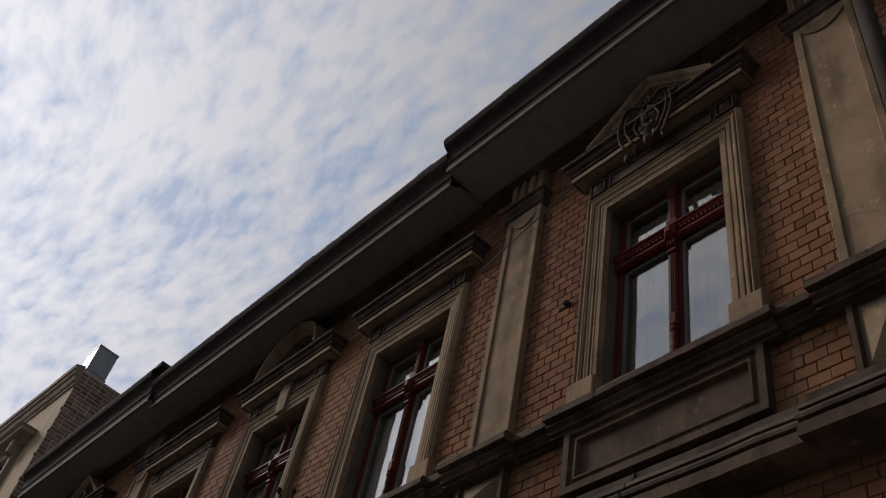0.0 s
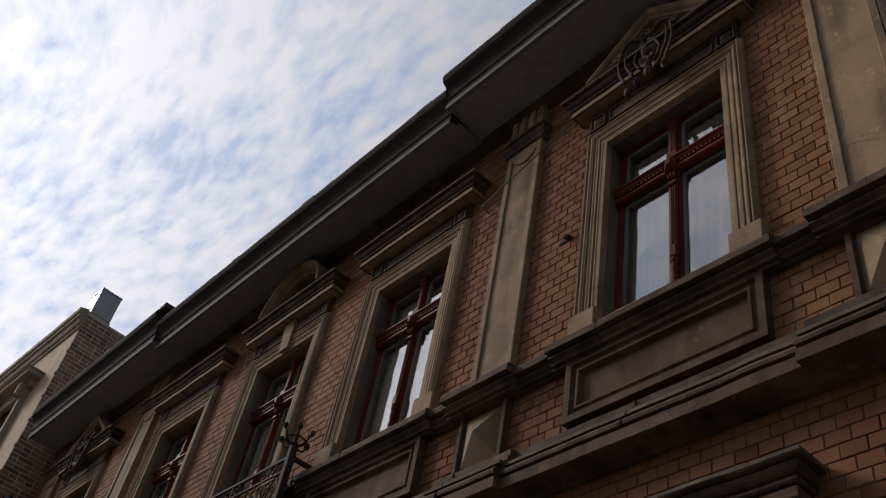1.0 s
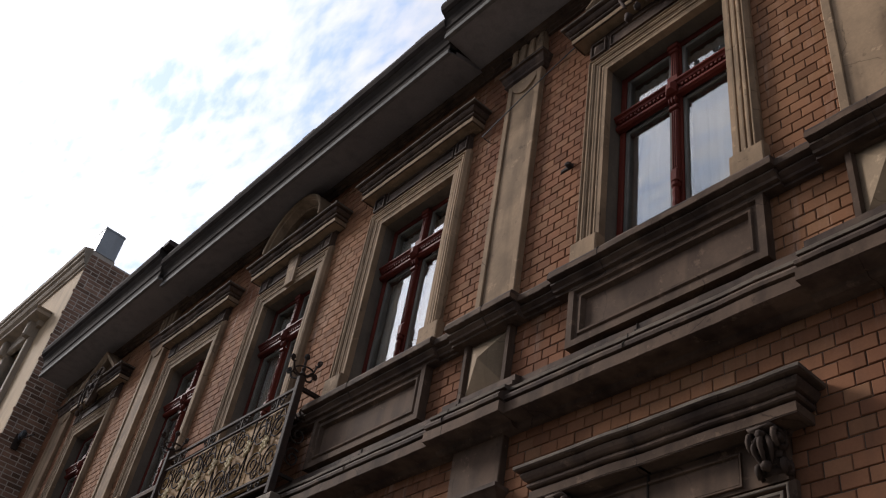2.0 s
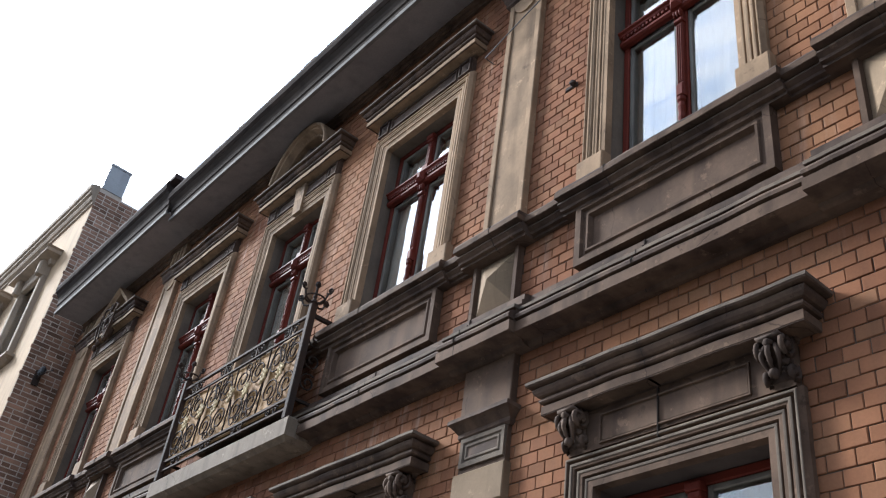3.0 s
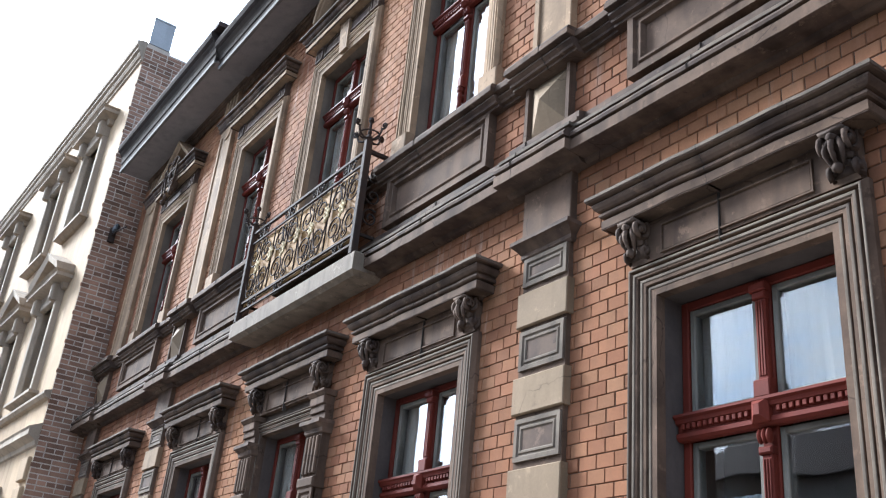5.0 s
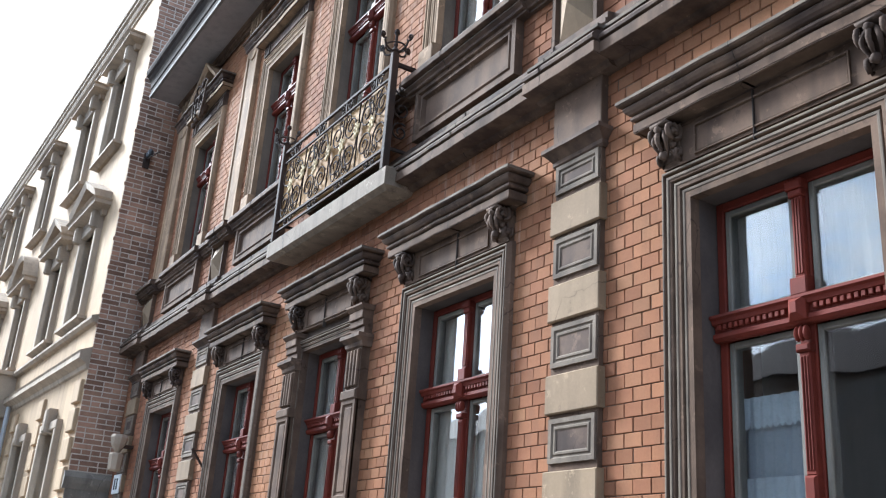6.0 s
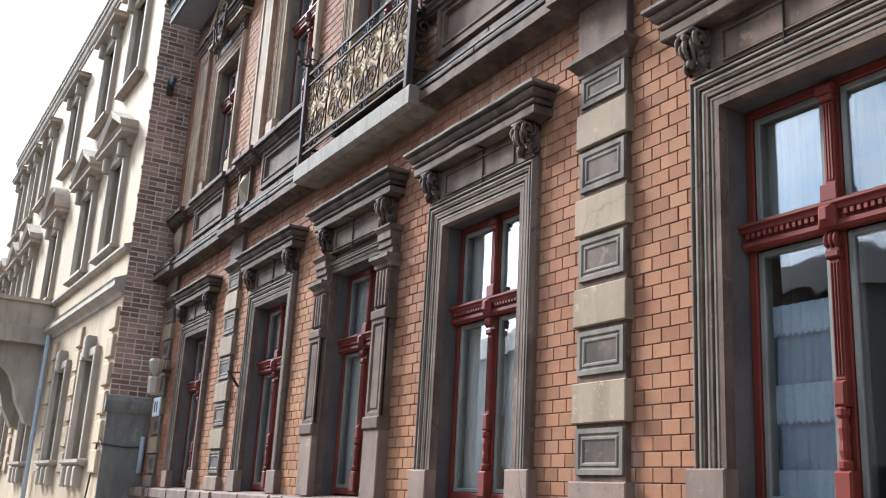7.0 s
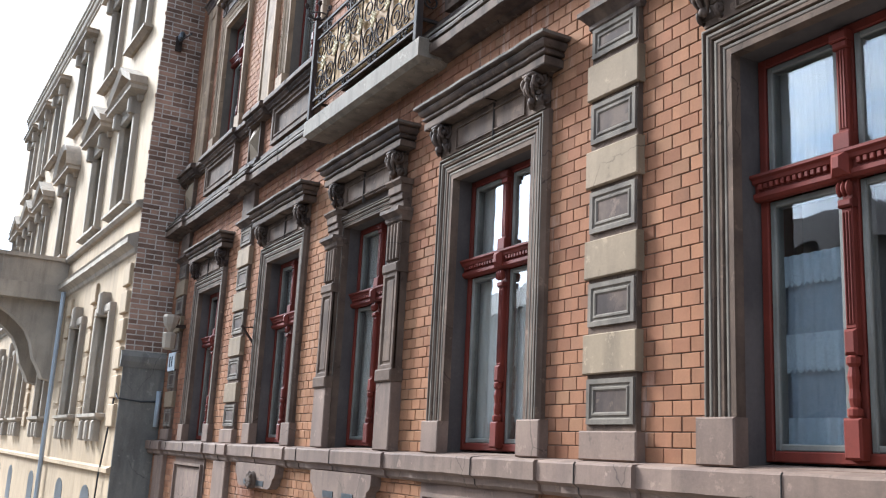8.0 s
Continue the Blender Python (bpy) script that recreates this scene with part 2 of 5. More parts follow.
M_PAVE = surface("paving_slabs", (0.24, 0.225, 0.205), (0.19, 0.18, 0.165), (0.12, 0.115, 0.105), 0.9, 1.5, 60, 0.3, 0.004, 0.3)
M_ROAD = surface("asphalt", (0.055, 0.054, 0.053), (0.042, 0.042, 0.042), (0.03, 0.03, 0.03), 0.9, 1.2, 120, 0.4, 0.006, 0.3)
M_OPP = surface("far_side_render", (0.34, 0.31, 0.27), (0.28, 0.255, 0.225), (0.2, 0.18, 0.16), 0.9, 0.6, 40, 0.2)
M_WHITE = surface("enamel_plate", (0.7, 0.7, 0.68), (0.62, 0.62, 0.6), (0.45, 0.44, 0.42), 0.35, 6, 90, 0.05)
M_BLACK = surface("black_enamel_and_opening_shade", (0.02, 0.02, 0.02), (0.03, 0.03, 0.03), (0.04, 0.04, 0.04), 0.4, 6, 90, 0.05)
M_TWIG = surface("bark", (0.09, 0.075, 0.06), (0.06, 0.05, 0.042), (0.04, 0.035, 0.03), 0.9, 6, 60, 0.3)
M_GLASS = glass("window_glass")
M_LACE = cloth("lace_curtain", (0.22, 0.24, 0.255))
M_BAND = cloth("dense_lace", (0.33, 0.35, 0.36))
# Grey cloth standing in for the sky's reflection in window 1's upper panes.
M_REFLECTION_VEIL = cloth("grey_veil_for_reflection", (0.30, 0.27, 0.225))
M_DRAPE = cloth("white_curtain", (0.64, 0.56, 0.46))


# ---- mesh helpers ----
def finish(name, bm, material, smooth=False):
    bmesh.ops.recalc_face_normals(bm, faces=bm.faces)
    me = bpy.data.meshes.new(name)
    bm.to_mesh(me)
    bm.free()
    if material:
        me.materials.append(material)
    if smooth:
        me.polygons.foreach_set("use_smooth", [True] * len(me.polygons))
    return me


def part(name, bm, material, parent, label="", smooth=False):
    """One mesh in world coordinates, as a part of a thing or of a part."""
    ob = new(name, finish(name, bm, material, smooth))
    ob.parent = parent
    ob.matrix_parent_inverse = Matrix.Translation(parent.location).inverted()
    return tagged(ob, label) if label else ob


def thing(name, at, label, category, group="", kind=""):
    ob = new(name)
    ob.location = at
    return tagged(ob, label, category, group, kind)


def whole(name, bm, material, label, category, group="", kind="", smooth=False):
    return tagged(new(name, finish(name, bm, material, smooth)), label, category, group, kind)


def sweep(bm, loops, closed=False, caps=True):
    """Quads between loops of equally many places."""
    vs = [[bm.verts.new(p) for p in loop] for loop in loops]
    n = len(vs[0])
    for a, b in zip(vs, vs[1:]):
        for i in range(n if closed else n - 1):
            j = (i + 1) % n
            bm.faces.new((a[i], a[j], b[j], b[i]))
    if caps and n > 2:
        bm.faces.new(vs[0])
        bm.faces.new(list(reversed(vs[-1])))


def box(bm, x0, x1, y0, y1, z0, z1, ch=0.0):
    """A box whose front, towards -y, has its edges bevelled by ch."""
    loops = [[(x0, y1, z0), (x1, y1, z0), (x1, y1, z1), (x0, y1, z1)], [(x0, y0 + ch, z0), (x1, y0 + ch, z0), (x1, y0 + ch, z1), (x0, y0 + ch, z1)]]
    if ch:
        loops.append([(x0 + ch, y0, z0 + ch), (x1 - ch, y0, z0 + ch), (x1 - ch, y0, z1 - ch), (x0 + ch, y0, z1 - ch)])
    sweep(bm, loops, closed=True)


def uneven(x, y, z, k):
    """A place on an old moulding, which is nowhere quite straight."""
    v = noise.noise_vector(Vector((x * 4.5, 3.0, z * 2.0))) * k + noise.noise_vector(Vector((x * 19.0, 8.0, z * 5.0))) * k * 0.45
    return (x, y + v.y, z + v.z)


def moulding(bm, x0, x1, prof, yb=0.0, turn=1.0, rough=0.004):
    """A cornice with returned ends: prof is (projection, height) from the bottom up."""
    n = max(1, int((x1 - x0) / 0.06)) if rough else 1
    loops = []
    for p, z in prof:
        a, b = x0 - p * turn, x1 + p * turn
        front = [uneven(a + (b - a) * i / n, yb - p, z, rough if p else 0.0) for i in range(n + 1)]
        loops.append([(a, yb, z)] + front + [(b, yb, z)])
    sweep(bm, loops, closed=True)


def architrave(bm, cx, hw, zb, zt, prof):
    """A frame round three sides of an opening: prof is (distance outwards, projection)."""
    sweep(bm, [[(cx - hw - o, -p, zb), (cx - hw - o, -p, zt + o), (cx + hw + o, -p, zt + o), (cx + hw + o, -p, zb)] for o, p in prof], caps=False)
    for s in (-1, 1):
        bm.faces.new([bm.verts.new((cx + s * (hw + o), -p, zb)) for o, p in prof])


def tube(bm, pts, r, n=6, taper=None):
    pts = [Vector(p) for p in pts]
    loops = []
    for i, p in enumerate(pts):
        d = (pts[min(i + 1, len(pts) - 1)] - pts[max(i - 1, 0)]).normalized()
        side = d.cross(Vector((0, 1, 0.01))).normalized()
        up = d.cross(side)
        k = r * (taper(i / (len(pts) - 1)) if taper else 1)
        loops.append([p + k * (math.cos(a) * side + math.sin(a) * up) for a in (2 * math.pi * j / n for j in range(n))])
    sweep(bm, loops, closed=True)


def lathe(bm, at, prof, n=10):
    """Turned round the upright axis: prof is (radius, height)."""
    x, y, z = at
    sweep(bm, [[(x + r * math.cos(a), y + r * math.sin(a), z + h) for a in (2 * math.pi * j / n for j in range(n))] for r, h in prof], closed=True)


def lump(bm, at, size, seed=0, rough=0.25, sub=2):
    """A small uneven knob of carved stone."""
    out = bmesh.ops.create_icosphere(bm, subdivisions=sub, radius=1.0)
    for v in out["verts"]:
        k = 1 + rough * noise.noise(v.co * 2.2 + Vector((seed * 3.1, seed, 0)))
        v.co = Vector((at[0] + v.co.x * size[0] * k, at[1] + v.co.y * size[1] * k, at[2] + v.co.z * size[2] * k))


def spiral(c, r0, turns, start, flip=1, y=0.0, steps=22):
    """A flat scroll in the plane of the wall, from its rim inwards."""
    return [(c[0] + flip * r * math.cos(a), y, c[1] + r * math.sin(a)) for r, a in ((r0 * (1 - 0.8 * i / steps), start + turns * 2 * math.pi * i / steps) for i in range(steps + 1))]


# ---- plan of the facade: front at y = 0, street towards -y ----
XM = -7.38                                            # the middle of the front
BAYS = [-2.625, -5.353, -7.35, -9.495, -12.30]        # ground floor windows
UP_BAYS = [-2.625, -5.37, -7.41, -9.49, -12.32]       # upper windows
PIERS = [-4.015, -10.85]                              # ground floor piers
ALL_PIERS = PIERS + [-1.115, -13.80]
PYRAMIDS = [-4.065, -10.85, -13.88, -1.255]           # blocks below the pilasters
PILASTERS = [(-4.055, 0.195), (-10.68, 0.205), (-13.64, 0.25), (-1.24, 0.215)]
END_L, END_R = -14.42, -0.25
HW = 0.505                                            # half an opening
GZ, GT = 1.60, 3.575                                   # lower windows
UZ, UT = 5.60, 7.50                                   # upper windows
WALL_TOP = 8.62


def wall_front():
    """The masonry behind the bricks, pierced by the ten openings."""
    bm = bmesh.new()
    for bays, z0, z1, z2, z3 in ((BAYS, 0.0, GZ - 0.01, GT + 0.006, 4.75), (UP_BAYS, 4.75, UZ - 0.03, UT + 0.006, WALL_TOP + 0.3)):
        xs = sorted([END_L, END_R] + [c + s * (HW + 0.006) for c in bays for s in (-1, 1)])
        for i, (a, b) in enumerate(zip(xs, xs[1:])):
            for q0, q1 in ((z0, z3),) if i % 2 == 0 else ((z0, z1), (z2, z3)):
                box(bm, a, b, 0.006, 0.45, q0, q1)
    w = whole("wall_front", bm, M_MORTAR, "street wall of red facing brick with dark joints", "wall", kind="structure")
    return w


WALL = wall_front()

# architrave, from the glass outwards
ARCH = [(0.0, -0.03), (0.0, 0.03), (0.05, 0.032), (0.053, 0.020), (0.059, 0.020), (0.063, 0.040), (0.098, 0.042), (0.101, 0.028), (0.108, 0.028), (0.112, 0.050), (0.140, 0.055), (0.144, 0.040), (0.152, 0.040), (0.157, 0.058), (0.170, 0.058), (0.190, 0.030), (0.190, -0.004)]
HOOD = [(0.03, 0.0), (0.03, 0.012), (0.045, 0.026), (0.13, 0.026), (0.13, 0.016), (0.142, 0.016), (0.142, 0.072), (0.118, 0.074), (0.118, 0.086), (0.15, 0.088), (0.157, 0.096), (0.157, 0.108), (0.146, 0.112), (0.146, 0.122), (0.165, 0.126), (0.178, 0.14), (0.186, 0.156), (0.186, 0.166), (0.172, 0.168), (0.172, 0.177), (0.208, 0.179), (0.212, 0.185), (0.212, 0.208), (0.2, 0.212), (0.0, 0.23)]


def ridges(win, cx, zb, zt, k=1.0, material=M_WORN):
    """The worn, paler ridges between the flutes of a surround."""
    for o0, o1, p in ((0.034, 0.050, 0.032), (0.082, 0.098, 0.042), (0.124, 0.140, 0.054), (0.157, 0.169, 0.058)):
        bm = bmesh.new()
        architrave(bm, cx, HW, zb + 0.001, zt, [(o * k, q) for o, q in ((o0, p - 0.008), (o0, p + 0.001), (o0 + 0.003, p + 0.003), (o1 - 0.003, p + 0.003), (o1, p + 0.001), (o1, p - 0.008))])
        part("ridge", bm, material, win, "worn pale ridge of the surround")


def reveal(win, cx, zb, zt, material):
    """The plastered sides and head of the opening."""
    bm = bmesh.new()
    sweep(bm, [[(cx - HW, y, zb), (cx - HW, y, zt), (cx + HW, y, zt), (cx + HW, y, zb)] for y in (0.031, 0.22)], caps=False)
    sweep(bm, [[(cx - HW - 0.005, y, zb), (cx - HW - 0.005, y, zt + 0.005), (cx + HW + 0.005, y, zt + 0.005), (cx + HW + 0.005, y, zb)] for y in (0.035, 0.22)], caps=False)
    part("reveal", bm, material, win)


def sash_window(win, cx, zb, zt, zr, low):
    """The red wooden window: frame, ornate transom and mullion, four casements with panes."""
    y = 0.165 if low and cx > -3 else 0.15
    bm = bmesh.new()
    for x0, x1, z0, z1 in ((cx - HW + 0.003, cx - HW + 0.05, zb, zt - 0.003), (cx + HW - 0.05, cx + HW - 0.003, zb, zt - 0.003), (cx - HW + 0.05, cx + HW - 0.05, zt - 0.05, zt - 0.003), (cx - HW + 0.05, cx + HW - 0.05, zb, zb + 0.05)):
        box(bm, x0, x1, y - 0.02, y + 0.09, z0, z1, 0.006)
    part("window_frame", bm, M_RED, win, "oxblood red painted wooden frame")
    bm = bmesh.new()
    prof = [(0.0, zr - 0.065), (0.035, zr - 0.065), (0.05, zr - 0.05), (0.05, zr - 0.03), (0.035, zr - 0.024), (0.035, zr + 0.012), (0.055, zr + 0.018), (0.06, zr + 0.035), (0.075, zr + 0.045), (0.075, zr + 0.058), (0.0, zr + 0.066)]
    moulding(bm, cx - HW + 0.006, cx + HW - 0.006, prof, y - 0.018, 0.0, 0.0)
    transom = part("transom", bm, M_RED, win, "moulded red transom with a row of dentils")
    bm = bmesh.new()
    for s in (-1, 1):
        for k in range(12):
            x = cx + s * (0.085 + k * 0.034)
            box(bm, x - 0.011, x + 0.011, y - 0.072, y - 0.05, zr - 0.012, zr + 0.014, 0.003)
    part("dentils", bm, M_RED, transom)
    bm = bmesh.new()
    box(bm, cx - 0.046, cx + 0.046, y - 0.11, y - 0.01, zr - 0.055, zr + 0.055, 0.03)
    part("transom_boss", bm, M_RED, transom)
    bm = bmesh.new()
    box(bm, cx - 0.042, cx + 0.042, y - 0.018, y + 0.09, zb + 0.02, zt - 0.02, 0.005)
    part("mullion", bm, M_RED, win)
    bm = bmesh.new()
    top = zr - 0.07
    lathe(bm, (cx, y - 0.042, zb), [(0.026, 0.19), (0.032, 0.20), (0.032, 0.225), (0.019, 0.235), (0.026, 0.27), (0.02, 0.31), (0.027, 0.36), (0.019, 0.40), (0.03, 0.415), (0.03, 0.44), (0.018, 0.45)], 10)
    box(bm, cx - 0.044, cx + 0.044, y - 0.072, y - 0.017, zb + 0.02, zb + 0.19, 0.01)
    box(bm, cx - 0.032, cx + 0.032, y - 0.064, y - 0.017, zb + 0.45, zb + 0.56, 0.012)
    box(bm, cx - 0.028, cx + 0.028, y - 0.048, y - 0.017, zb + 0.56, top - 0.12, 0.006)
    for dx in (-0.015, 0.0, 0.015):
        box(bm, cx + dx - 0.004, cx + dx + 0.004, y - 0.054, y - 0.045, zb + 0.58, top - 0.14, 0.003)
    box(bm, cx - 0.037, cx + 0.037, y - 0.064, y - 0.017, top - 0.12, top - 0.085, 0.008)
    for s in (-1, 0, 1):
        lump(bm, (cx + s * 0.024, y - 0.055, top - 0.04), (0.0115, 0.024, 0.036), 2 + s, 0.1, 2)
    part("colonnette", bm, M_RED, win, "fluted red strip with a turned foot on the mullion")
    bm = bmesh.new()
    for a, b, w, d in ((zr + 0.066, zr + 0.15, 0.046, 0.066), (zr + 0.15, zt - 0.12, 0.03, 0.044), (zt - 0.12, zt - 0.085, 0.038, 0.055), (zt - 0.085, zt - 0.04, 0.046, 0.066)):
        box(bm, cx - w, cx + w, y - d, y - 0.017, a, b, 0.006)
    for x in (-0.015, 0.0, 0.015):
        box(bm, cx + x - 0.004, cx + x + 0.004, y - 0.05, y - 0.04, zr + 0.17, zt - 0.13)
    part("upper_pilaster_strip", bm, M_RED, win)
    for s in (-1, 1):
        for z0, z1 in ((zb + 0.05, zr - 0.066), (zr + 0.066, zt - 0.05)):
            a, b = sorted((cx + s * 0.042, cx + s * (HW - 0.05)))
            bm = bmesh.new()
            f = 0.032
            for x0, x1, c0, c1 in ((a, a + f, z0, z1), (b - f, b, z0, z1), (a + f, b - f, z0, z0 + f), (a + f, b - f, z1 - f, z1)):
                box(bm, x0, x1, y - 0.008, y + 0.05, c0, c1, 0.006)
            casement = part("casement", bm, M_CASEMENT, win, "greyish painted casement frame")
            bm = bmesh.new()
            box(bm, a + f - 0.004, b - f + 0.004, y + 0.006, y + 0.010, z0 + f - 0.004, z1 - f + 0.004)
            pane = part("pane", bm, M_GLASS, casement)
            pane.visible_shadow = False


def inner_sill(win, cx, z, material):
    bm = bmesh.new()
    sweep(bm, [[(cx - HW + 0.001, y, z - 0.05), (cx + HW - 0.001, y, z - 0.05), (cx + HW - 0.001, y, z + h), (cx - HW + 0.001, y, z + h)] for y, h in ((-0.01, 0.004), (0.29, 0.03))], closed=True)
    part("window_sill", bm, material, win)


def console(win, cx, z0, z1, w):
    """A carved scroll bracket with an acanthus leaf."""
    bm = bmesh.new()
    h = z1 - z0
    side = [(0.0, 0.0), (0.03, 0.0), (0.05, 0.06), (0.055, 0.16), (0.045, 0.3), (0.05, 0.45), (0.075, 0.6), (0.105, 0.74), (0.11, 0.86), (0.095, 0.92), (0.145, 0.93), (0.15, 1.0), (0.0, 1.0)]
    sweep(bm, [[(cx + x, -p, z0 + q * h) for p, q in side] for x in (-w * 0.95, w * 0.95)], closed=True)
    for s in (-1, 1):
        # volutes at the head and the foot
        for zc, r, yc in ((0.76, 0.062, -0.10), (0.17, 0.042, -0.055)):
            tube(bm, [(cx + s * w, yc + q[0], q[2]) for q in spiral((0.0, z0 + zc * h), r, 1.6, 2.2, -1, 0, 18)], 0.014, 6)
            lump(bm, (cx + s * w, yc, z0 + zc * h), (0.022, 0.02, 0.02), s + 2, 0.3, 1)
        # drooping leaf lobes
        for k in range(4):
            q = 0.68 - 0.14 * k
            lump(bm, (cx + s * w * (0.72 - 0.12 * (k % 2)), -0.105 + 0.012 * k, z0 + q * h), (0.016, 0.018, 0.022), k + 5 * s, 0.8, 2)
        tube(bm, [(cx + s * (0.012 + 0.03 * math.sin(math.pi * q)), -0.12 - 0.03 * math.sin(2.4 * q) + 0.055 * q * q, z0 + (0.84 - 0.72 * q) * h) for q in (j / 9 for j in range(10))], 0.010, 6, lambda t: 0.5 + 0.9 * math.sin(math.pi * min(1.0, t + 0.1)))
    tube(bm, [(cx, -0.13 - 0.035 * math.sin(2.6 * q) + 0.06 * q * q, z0 + (0.86 - 0.76 * q) * h) for q in (j / 9 for j in range(10))], 0.011, 6, lambda t: 0.5 + 0.8 * math.sin(math.pi * min(1.0, t + 0.1)))
    lump(bm, (cx, -0.11, z0 + 0.12 * h), (0.022, 0.022, 0.026), 5, 0.7, 2)
    lump(bm, (cx, -0.145, z0 + 0.80 * h), (0.022, 0.018, 0.022), 9, 0.7, 2)
    for v in bm.verts:
        v.co += noise.noise_vector(v.co * 45) * 0.004
    part("console", bm, M_SOOT, win, "soot-blackened carved acanthus bracket", True)


def plinths(win, cx, z0, z1, inner, outer, p, material):
    for s in (-1, 1):
        a, b = sorted((cx + s * inner, cx + s * outer))
        bm = bmesh.new()
        box(bm, a, b, -p, 0.02, z0, z1, 0.008)
        part("plinth_block", bm, material, win)


def panel_frame(bm, x0, x1, z0, z1, w, p, sunk):
    """A flat board with a raised frame round a sunk field."""
    box(bm, x0 + w * 0.9, x1 - w * 0.9, -sunk, 0.01, z0 + w * 0.9, z1 - w * 0.9)
    rings = [(0.0, 0.0), (0.0, p), (w * 0.45, p), (w * 0.6, p * 0.55), (w * 0.8, p * 0.8), (w, sunk * 0.6)]
    sweep(bm, [[(x0 + o, -q, z0 + o), (x1 - o, -q, z0 + o), (x1 - o, -q, z1 - o), (x0 + o, -q, z1 - o)] for o, q in rings], closed=True, caps=False)


def hood_trim(win, cx, w, z, material):
    """The rain-washed fascia of a hood and its worn upper lip."""
    bm = bmesh.new()
    moulding(bm, cx - w, cx + w, [(0.12, z + 0.022), (0.145, z + 0.022), (0.145, z + 0.068), (0.12, z + 0.068)])
    part("hood_fascia", bm, material, win, "rain-washed paler fascia")
    bm = bmesh.new()
    moulding(bm, cx - w, cx + w, [(0.19, z + 0.187), (0.215, z + 0.187), (0.215, z + 0.204), (0.19, z + 0.204)])
    part("hood_lip", bm, M_WORN, win, "worn pale upper lip")


def lower_window(n, cx):
    win = thing(f"window_{n}", (cx, 0, GZ), "tall ground floor window in a dark stone surround with a bracketed hood", "window", "ground floor windows", "structure")
    middle = n == 3
    bm = bmesh.new()
    architrave(bm, cx, HW, GZ if middle else 1.82, GT, [(o if not middle else o * 0.55, p) for o, p in ARCH])
    part("surround", bm, M_STUCCO, win, "moulded grey stone surround with fluted edges")
    reveal(win, cx, GZ - 0.005, GT, M_REVEAL_SHADED)
    ridges(win, cx, GZ if middle else 1.82, GT, 0.55 if middle else 1.0)
    if not middle:
        plinths(win, cx, GZ, 1.82, HW - 0.02, HW + 0.225, 0.068, M_PINK)
    else:
        for s in (-1, 1):
            mid = cx + s * 0.655
            bm = bmesh.new()
            box(bm, mid - 0.135, mid + 0.135, -0.092, 0.02, GZ, 2.12, 0.008)
            part("pedestal", bm, M_PINK, win, "plain pinkish cement pedestal")
            bm = bmesh.new()
            box(bm, mid - 0.143, mid + 0.143, -0.11, 0.01, 2.12, 2.22, 0.012)
            box(bm, mid - 0.12, mid + 0.12, -0.075, 0.01, 2.22, 2.98)
            sweep(bm, [[(mid + u * (0.12 - o), -q, 2.22 + o if v < 0 else 2.98 - o) for u, v in ((-1, -1), (1, -1), (1, 1), (-1, 1))] for o, q in ((0.0, 0.06), (0.0, 0.092), (0.03, 0.092), (0.042, 0.078), (0.056, 0.078), (0.064, 0.085))], closed=True)
            box(bm, mid - 0.135, mid + 0.135, -0.105, 0.01, 2.98, 3.06, 0.012)
            box(bm, mid - 0.118, mid + 0.118, -0.072, 0.01, 3.06, 3.40)
            for k in range(4):
                x = mid - 0.084 + k * 0.056
                box(bm, x - 0.018, x + 0.018, -0.095, -0.06, 3.085, 3.38, 0.008)
            part("side_pilaster", bm, M_STUCCO, win, "narrow stone pilaster with flutes and a sunk panel")
            bm = bmesh.new()
            moulding(bm, mid - 0.12, mid + 0.12, [(0.08, 3.40), (0.09, 3.41), (0.095, 3.44), (0.125, 3.465), (0.14, 3.47), (0.14, 3.50), (0.0, 3.51)], 0.0, 0.3)
            part("capital", bm, M_SOOT, win)
            bm = bmesh.new()
            for z0, z1, p in ((3.51, 3.57, 0.07), (3.57, 3.63, 0.085), (3.63, 3.70, 0.10)):
                box(bm, mid - 0.12, mid + 0.12, -p, 0.01, z0, z1, 0.006)
            moulding(bm, mid - 0.12, mid + 0.12, [(0.10, 3.70), (0.125, 3.73), (0.125, 3.745), (0.0, 3.75)], 0.0, 0.15)
            part("entablature_block", bm, M_STUCCO, win)
    # frieze with a thin sunk panel
    bm = bmesh.new()
    half = HW + 0.165
    box(bm, cx - half, cx + half, -0.045, 0.01, GT + 0.19, 3.99)
    panel_frame(bm, cx - half + 0.22, cx + half - 0.22, 3.785, 3.95, 0.02, 0.058, 0.048)
    part("frieze", bm, M_STUCCO, win)
    for s in (-1, 1):
        console(win, cx + s * (half - 0.06), 3.79, 3.99, 0.062)
    bm = bmesh.new()
    moulding(bm, cx - half + 0.02, cx + half - 0.02, [(p, 3.985 + z) for p, z in HOOD])
    part("hood", bm, M_SOOT, win, "projecting moulded hood, black with soot")
    hood_trim(win, cx, half - 0.02, 3.985, M_STUCCO)
    for x in (cx + 0.07 * (-1) ** n, ):
        bm = bmesh.new()
        moulding(bm, x - 0.0025, x + 0.0025, [(p + 0.003, 3.985 + z) for p, z in HOOD[:-1]], 0.0, 0.0)
        box(bm, x - 0.0025, x + 0.0025, -0.062, -0.03, 3.72, 3.985)
        part("joint", bm, M_EAVE, win)
    inner_sill(win, cx, GZ, M_PINK)
    sash_window(win, cx, GZ + 0.03, GT, 2.91, True)
    return win


